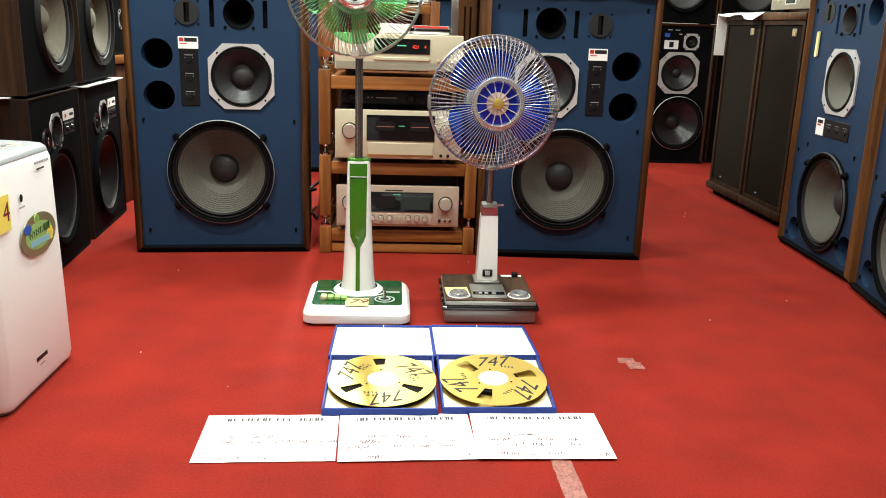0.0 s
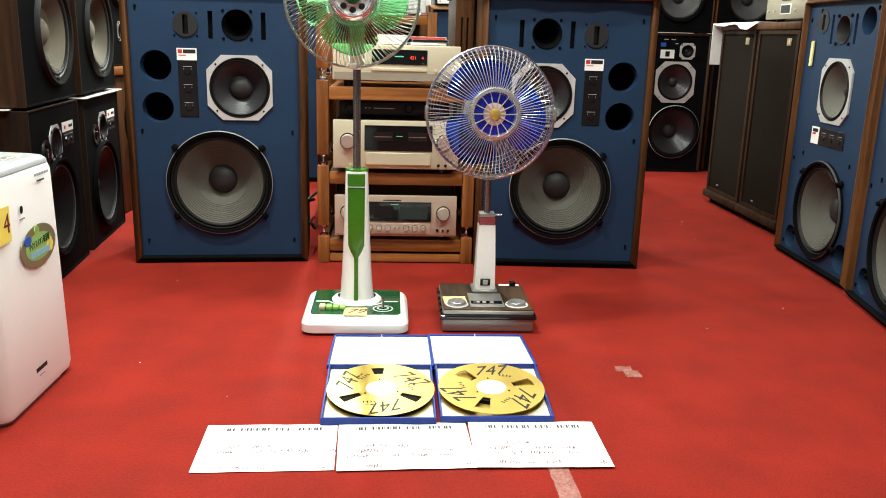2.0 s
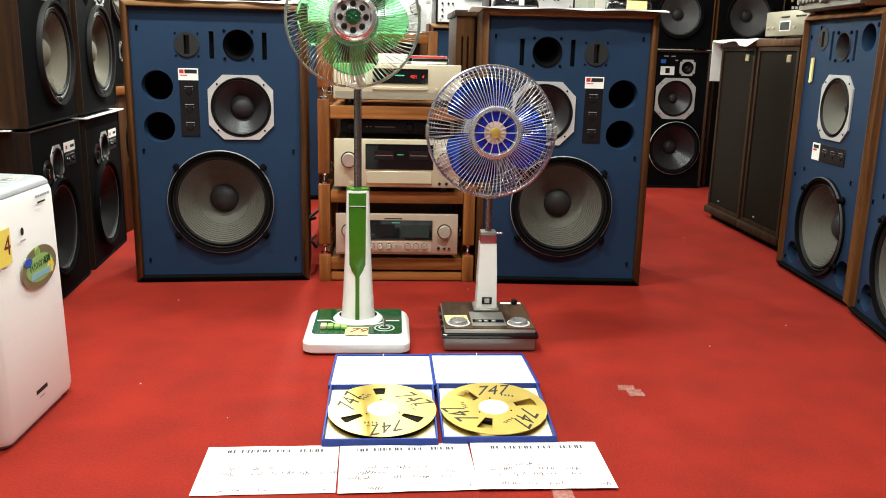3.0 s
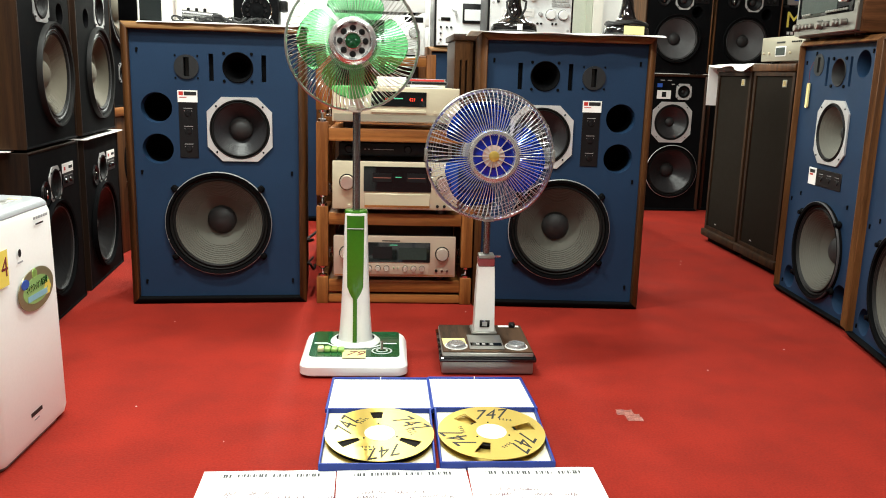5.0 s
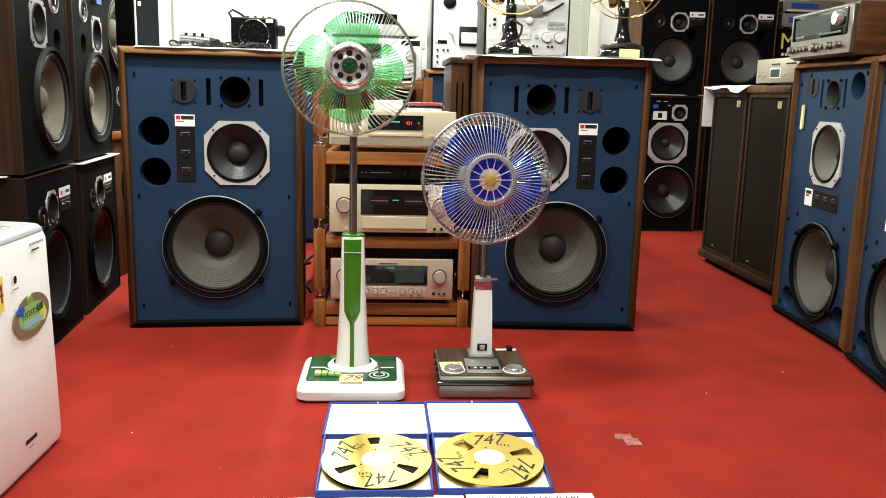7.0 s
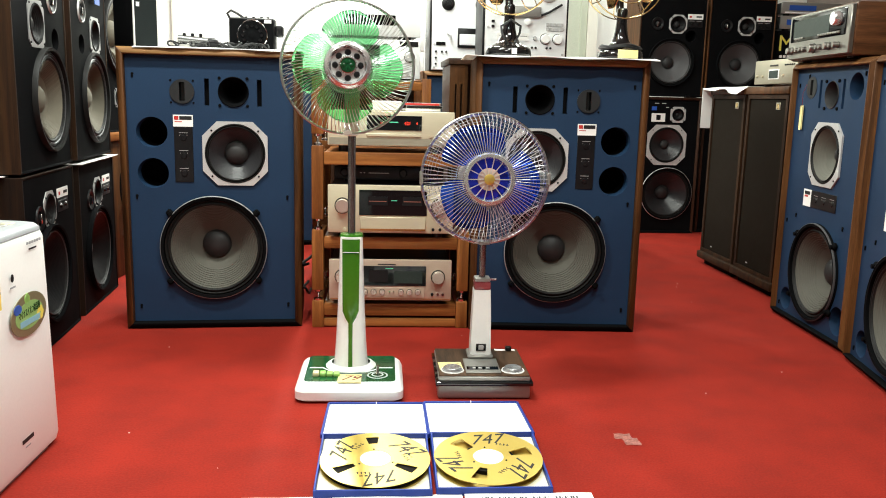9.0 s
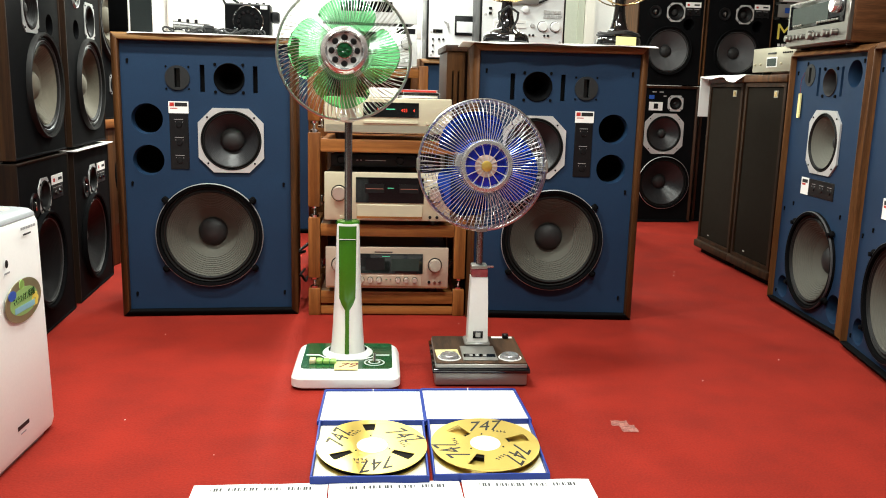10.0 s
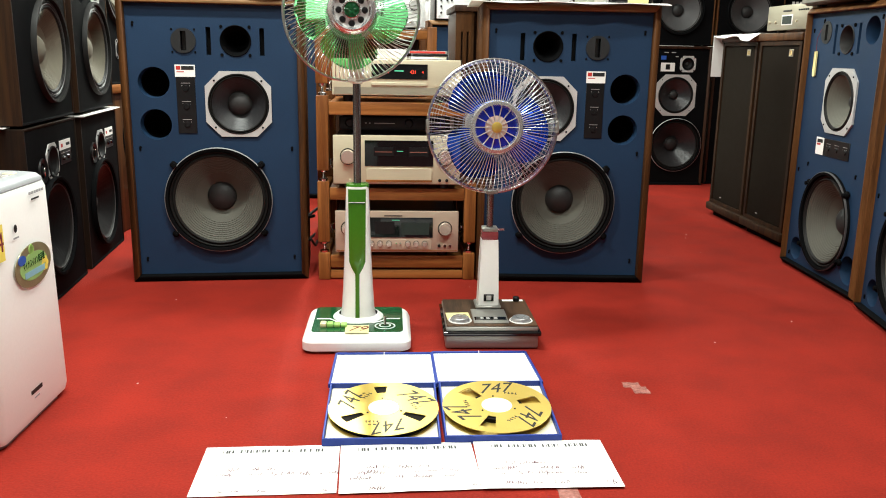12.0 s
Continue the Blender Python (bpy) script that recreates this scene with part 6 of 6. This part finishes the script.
for i in range(12):
    a = math.pi / 6 * i
    part("grille_hole", lathe([(0, 0.003), (0.0065, 0.004), (0.008, 0.0015)], front(-0.002 + 0.036 * math.cos(a), -0.004, 0.058 + 0.036 * math.sin(a)), 12), GLOSS, rad)
part("label_plate", box(0.045, 0.072, -0.006, -0.004, 0.105, 0.118), PAPER, rad)
part("strap", tube([(-0.09, 0.03, 0.12), (-0.10, 0.02, 0.14), (-0.085, 0.02, 0.152), (-0.06, 0.03, 0.14), (-0.04, 0.035, 0.126)], 0.005, 8), CABLE, rad)
part("side_grip", box(0.085, 0.115, 0.01, 0.06, 0.055, 0.10, 0.008), SATIN, rad)
for x in (-0.03, 0.0, 0.03, 0.055):
    part("top_knob", lathe([(0.006, 0.125), (0.006, 0.131), (0, 0.132)], at(x, 0.03, 0), 12), GLOSS, rad)
mic = thing("microphone", pose(-0.75, 2.86, ZT, 0, 0, 8), "silver microphone lying among tangled black cables", "microphone")
part("barrel", tube([(-0.075, 0, 0.034), (0.045, 0, 0.026)], 0.014, 16), STEEL, mic)
for q in (-0.05, -0.02, 0.01):
    part("switch", lathe([(0.006, 0.0), (0.006, 0.012), (0, 0.014)], at(q, 0, 0.042), 12), SATIN, mic)
part("head", lathe([(0.013, -0.0), (0.019, 0.006), (0.019, 0.03), (0.010, 0.042), (0, 0.044)], at(0.033, 0, 0.022) @ Matrix.Rotation(radians(90), 4, "Y"), 18), SATIN, mic)
part("stand_clip", box(-0.07, -0.01, -0.02, 0.02, 0.0, 0.012, 0.004), SILVF, mic)
rnd = random.Random(5)
for k in range(13):
    cx, cy = -0.82 + 0.026 * k, 2.87 + rnd.uniform(-0.03, 0.02)
    rr = rnd.uniform(0.014, 0.042)
    pts = [(cx + rr * 1.3 * math.cos(a), cy + rr * math.sin(a) * 0.6, ZT + 0.006 + 0.009 * (1 + math.sin(a * 2 + k))) for a in [2 * math.pi * i / 18 for i in range(20)]]
    tagged(part("cable", tube(pts, 0.0036, 7), CABLE), "tangled black cable lying on a speaker's top sheet", "cable", "tangled cables")
bs = thing("small_speaker", pose(-0.989, 2.875, ZT, 0, 0, 38), "small dark speaker box standing on a monitor", "speaker")
part("case", box(0.0, 0.10, 0.006, 0.17, 0, 0.33, 0.004), BLACK, bs)
part("grille", box(0.004, 0.096, -0.002, 0.006, 0.006, 0.324, 0.003, 1), SLATE, bs, "dark slate front")
part("edge_line", box(0.0005, 0.004, -0.003, 0.006, 0.0, 0.33), PAPER, bs)
part("badge", box(0.012, 0.024, -0.004, -0.002, 0.150, 0.166), PAPER, bs)


def brass_fan(x, y, ang, label, tag, r_cage=0.165):
    r = thing("antique_fan", pose(x, y, ZT, 0, 0, ang), label, "fan", "antique fans")
    part("base", lathe([(0.0, 0), (0.088, 0.0), (0.091, 0.010), (0.088, 0.030), (0.080, 0.038), (0.062, 0.046), (0.046, 0.056), (0.034, 0.075), (0.025, 0.11), (0.021, 0.15), (0.022, 0.19), (0.018, 0.20)], Matrix(), 44), GLOSS, r, "black enamelled base")
    zc = 0.325
    part("yoke", tube([(0, 0.02, 0.19), (0, 0.03, 0.24), (0, 0.03, zc)], 0.016, 14), GLOSS, r)
    H = at(0, 0, zc) @ FR
    part("motor", lathe([(0, -0.13), (0.045, -0.125), (0.062, -0.09), (0.062, -0.03), (0.035, -0.012), (0.012, 0.01), (0, 0.01)], H, 32), GLOSS, r)
    cg = part("cage", tube([H @ Vector(p) for p in ring_pts(r_cage, 0.03)], 0.0028, 7, closed=True), BRASS, r, "brass wire cage")
    for rr, hh in ((r_cage, -0.03), (0.11, 0.06), (0.028, 0.072)):
        part("cage_ring", tube([H @ Vector(p) for p in ring_pts(rr, hh, 48)], 0.0024, 7, closed=True), BRASS, cg)
    wire_set(cg, 8, [(0.028, 0.072), (0.07, 0.07), (0.11, 0.061), (0.145, 0.045), (r_cage, 0.03), (r_cage, 0.0), (r_cage, -0.03), (0.12, -0.06), (0.05, -0.065)], 0.9, 0.002, "cage_wire", BRASS, H, 0.3)
    b0 = None
    for i in range(4):
        mm = H @ at(0, 0, 0.014) @ Matrix.Rotation(math.pi / 2 * i + 0.75, 4, "Z")
        if b0 is None:
            b0 = part("blade", blade(0.02, 0.145, 0.42, 0.24), BRASS, r, "polished brass blade", smooth=60)
            b0.matrix_basis = mm
        else:
            o = new("blade", b0.data)
            o.parent, o.matrix_basis = r, mm
    if tag:
        part("price_note", box(-0.058, 0.028, -0.0965, -0.095, 0.004, 0.036), PALEY, r, "yellow price note")
        for rr, zz in ((0.082, 0.046), (0.072, 0.054), (0.078, 0.052)):
            part("cord", tube([(rr * math.cos(a), rr * math.sin(a), zz + 0.004 * math.sin(3 * a + rr * 90)) for a in [2 * math.pi * i / 36 for i in range(36)]], 0.0045, 7, closed=True), CABLE, r, "black cord wound round the base")
    else:
        part("price_note", box(0.0, 0.02, -0.094, -0.0925, 0.008, 0.03), PAPER, r, "small white tag")
        pts = [(0.035 * math.cos(a) * (1 + 0.2 * math.sin(3 * a)), -0.05 - 0.01 * math.sin(2 * a), 0.09 + 0.045 * math.sin(a) + 0.004 * math.sin(5 * a)) for a in [2 * math.pi * i / 12 for i in range(26)]]
        part("cord", tube(pts, 0.0045, 7), CABLE, r, "coiled black cord")
    return r


brass_fan(0.445, 2.78, -4, "black antique desk fan with brass cage and coiled cord", False)
brass_fan(0.895, 2.76, 8, "black antique desk fan with brass cage and yellow note", True)

# ---- reel decks behind ----
sup = thing("plain_speaker", pose(0.775, 3.9, 0, 0, 0, -3), "plain dark speaker cabinet under the large tape deck", "speaker")
part("body", box(-0.23, 0.23, 0.0, 0.30, 0, 1.115, 0.006), DARKWOOD, sup)
part("grille", box(-0.21, 0.21, -0.01, 0.0, 0.03, 1.0, 0.004, 1), GRILLE, sup)


def tape_deck(m, w, h, label, cassette):
    r = thing("tape_deck", m, label, "tape deck", "tape decks")
    hr = 0.038 if cassette else 0.055
    part("case", box(-w / 2 - 0.012, w / 2 + 0.012, 0.004, 0.22, 0, h, 0.005), SATIN, r)
    part("faceplate", box(-w / 2, w / 2, -0.006, 0.006, 0.006, h - 0.006, 0.003, 1), WHITEF, r)
    for sx in (-1, 1):
        for z in (0.02, 0.15, h - 0.02):
            part("screw", lathe([(0, 0.003), (0.006, 0.002), (0.007, 0)], front(sx * (w / 2 - 0.016), -0.006, z), 12), SILVER, r)
        hub = part("reel_hub", lathe([(hr, 0.0), (hr * 0.97, 0.008), (hr * 0.6, 0.012), (hr * 0.5, 0.02), (0.012, 0.02), (0.011, 0.028), (0, 0.028)], front(sx * w * 0.26, -0.006, h - 0.12), 32), SATIN if cassette else SILVER, r)
    return r


dk = tape_deck(pose(0.773, 3.885, 1.116, 0, 0, 0), 0.435, 0.46, "large pale open-reel tape deck with silver knobs", False)
hb_ = part("head_cover", box(-0.10, 0.075, -0.028, -0.006, 0.205, 0.26, 0.006), SILVF, dk)
part("tension_arm", tube([(0.06, -0.02, 0.21), (0.12, -0.022, 0.235), (0.185, -0.02, 0.275)], 0.006, 8), SATIN, dk)
part("roller", lathe([(0.018, 0.0), (0.018, 0.018), (0.014, 0.02), (0, 0.02)], front(0.005, -0.006, 0.182), 24), WHITE, dk)
for x in (0.105, 0.172):
    knob(dk, x, -0.006, 0.098, 0.025, 0.02, WHITE, "level_knob")
for i in range(5):
    for z in (0.14, 0.163):
        part("transport_key", box(0.107 + i * 0.019, 0.124 + i * 0.019, -0.012, -0.006, z, z + 0.018, 0.001, 1), SILVER, dk)
for x in (-0.155, -0.06):
    mt_ = part("level_meter", box(x, x + 0.075, -0.010, -0.006, 0.085, 0.125, 0.001, 1), PAPER, dk)
    bars(mt_, [(x + 0.01, 0.108, x + 0.065, 0.110)], -0.0102, INK, "scale_mark")
for x in (0.035, 0.055, 0.115, 0.135):
    knob(dk, x, -0.006, 0.052, 0.006, 0.008, SATIN, "socket", 12)
knob(dk, 0.05, -0.006, 0.10, 0.010, 0.012, SILVER, "small_knob", 16)
for z in (0.15, 0.175):
    part("switch", box(-0.185, -0.17, -0.014, -0.006, z, z + 0.012, 0.001, 1), SATIN, dk)
dk2 = tape_deck(pose(0.530, 4.40, MH + 0.002, 0, 0, 0), 0.38, 0.50, "pale tape deck with black reel hub and cassette door", True)
part("cassette_door", box(-0.04, 0.15, -0.018, -0.006, 0.135, 0.245, 0.004), SATIN, dk2)
part("cassette_window", box(-0.03, 0.14, -0.021, -0.017, 0.15, 0.212, 0.003, 1), WHITEF, dk2)
part("counter", box(-0.165, -0.11, -0.010, -0.006, 0.145, 0.165, 0.001, 1), GLASS_D, dk2)
part("lever", tube([(-0.10, -0.012, 0.215), (-0.08, -0.024, 0.20), (-0.083, -0.02, 0.175)], 0.006, 8), SILVER, dk2)
for x, z in ((-0.165, 0.11), (-0.13, 0.11), (-0.105, 0.11), (-0.165, 0.075), (-0.165, 0.04)):
    knob(dk2, x, -0.006, z, 0.006, 0.010, SATIN, "socket", 12)
dr = thing("drawer_unit", pose(0.20, 5.2, 0, 0, 0, 0), "white plastic drawer unit against the back wall", "drawers")
part("body", box(-0.2, 0.2, 0, 0.35, 0, 1.36, 0.008), WHITE, dr)
for k in range(9):
    d_ = part("drawer", box(-0.185, 0.185, -0.012, 0.0, 0.03 + 0.147 * k, 0.165 + 0.147 * k, 0.006), WHITE, dr)
    part("drawer_pull", box(-0.05, 0.05, -0.02, -0.010, 0.085 + 0.147 * k, 0.10 + 0.147 * k, 0.004), CREAM, d_)
tagged(part("trim", box(-1.39, -1.377, Y1 - 0.014, Y1 - 0.0005, 0, CEIL - 0.001), CREAM), "thin cream conduit up the white wall", "trim", kind="structure")

# ---- receiver and player on the side ----
S1 = pose(1.639, 2.510, 1.073, 0, 0, -96.5)
rc = thing("stereo_receiver", S1 @ at(-0.070, -0.020, -0.010) @ pose(0, 0, 0, 0, 0, -2.2), "large silver stereo receiver in a walnut case", "receiver")
w, h = 0.56, 0.205
for x in (-0.2, 0.2):
    for y in (0.05, 0.33):
        part("foot", lathe([(0, 0.0105), (0.018, 0.0105), (0.02, 0.018), (0, 0.018)], at(x, y, 0), 16), SATIN, rc)
part("case", box(-w / 2, w / 2, 0.012, 0.38, 0.018, h, 0.008), WAL_D, rc, "walnut veneered case")
part("faceplate", box(-w / 2 + 0.008, w / 2 - 0.008, -0.004, 0.014, 0.024, h - 0.008, 0.003, 1), RECF, rc)
wn = part("tuner_window", box(-w / 2 + 0.03, w / 2 - 0.04, -0.007, -0.002, 0.092, h - 0.016, 0.004), GLASS_D, rc, "dark tuner window")
part("tuner_scale", box(-w / 2 + 0.06, 0.11, -0.0085, -0.007, 0.104, h - 0.03, 0.001, 1), GLASS_G, wn)
part("tuning_knob", lathe([(0.026, 0), (0.026, 0.022), (0.023, 0.026), (0, 0.026)], front(0.185, -0.007, 0.152), 28), HUBC, rc)
for k in range(9):
    part("selector_key", box(0.02 + k * 0.021, 0.034 + k * 0.021, -0.012, -0.007, 0.1, 0.108, 0.001, 1), RECF, rc)
for k in range(4):
    part("selector_key", box(-0.20 + k * 0.021, -0.186 + k * 0.021, -0.012, -0.007, 0.1, 0.108, 0.001, 1), RECF, rc)
for x, rr in ((-0.235, 0.018), (-0.185, 0.012), (-0.15, 0.012), (-0.115, 0.012), (-0.08, 0.012), (-0.02, 0.022), (0.04, 0.012), (0.07, 0.012), (0.115, 0.018), (0.155, 0.010), (0.19, 0.014)):
    knob(rc, x, -0.004, 0.058, rr * 0.8, 0.022, RECF, "control_knob", 20)
pp = thing("paper_sheet", S1 @ at(0.0, 0.1, h - 0.009), "white paper lying on the receiver", "paper")
part("leaf", box(-0.13, 0.10, 0, 0.2, 0, 0.004), PAPER, pp)
u = Vector((1.811 - 1.863, 3.032 - 3.906, 0)).normalized()
pl = component("disc_player", pose(1.828, 3.235, 0.9855, 0, 0, -93.4), 0.42, 0.125, 0.30, GREYGOLD, "small champagne disc player on a brown speaker", "player", True)
dp = part("display_frame", box(-0.06, 0.045, -0.002, 0, 0.034, 0.080, 0.001, 1), PAPER, pl)
part("display", box(-0.052, 0.037, -0.004, -0.002, 0.039, 0.075, 0.001, 1), GLASS_G, dp)
part("tray", box(-0.05, 0.03, -0.003, 0, 0.094, 0.102, 0.001, 1), SATIN, pl)
for x in (-0.18, -0.12, 0.085):
    knob(pl, x, 0, 0.05, 0.0055, 0.006, CHAMP, "button", 16)
for k in range(6):
    knob(pl, 0.10 + k * 0.016, 0, 0.098, 0.004, 0.004, SATIN, "small_button", 10)
sg = thing("shelf_unit", pose(3.02, 4.95, 0, 0, 0, -3), "dark shelf unit with boxed goods beside black speakers", "shelf")
part("body", box(-0.225, 0.225, 0, 0.35, 0, 1.195, 0.005), DARKWOOD, sg)
mb = thing("cardboard_box", pose(3.02, 4.955, 1.196, 0, 0, -3), "black cardboard box printed with a yellow letter", "box")
part("carton", box(-0.22, 0.22, 0, 0.28, 0, 0.21, 0.003, 1), BLACK, mb)
lettering("M", 0.15, front(-0.160, -0.0004, 0.122), YELLOW, mb, "printed_letter")
for k in range(5):
    part("print_bar", box(-0.20 + k * 0.026, -0.182 + k * 0.026, -0.0008, 0, 0.03, 0.048), PAPER, mb)
el = component("video_player", pose(3.02, 4.955, 1.4065, 0, 0, -3), 0.43, 0.10, 0.26, SILVF, "silver disc player on a black carton", "player")
part("display", box(-0.17, 0.0, -0.002, 0, 0.04, 0.075), BLUEP, el)
el2 = component("video_player", pose(3.02, 4.955, 1.507, 0, 0, -3), 0.43, 0.09, 0.26, SILVF, "silver disc player with blue display on another one", "player")
part("display", box(-0.16, 0.03, -0.002, 0, 0.036, 0.07), BLUEP, el2)
part("tray", box(-0.19, 0.12, -0.003, 0, 0.016, 0.026), PAPER, el2)
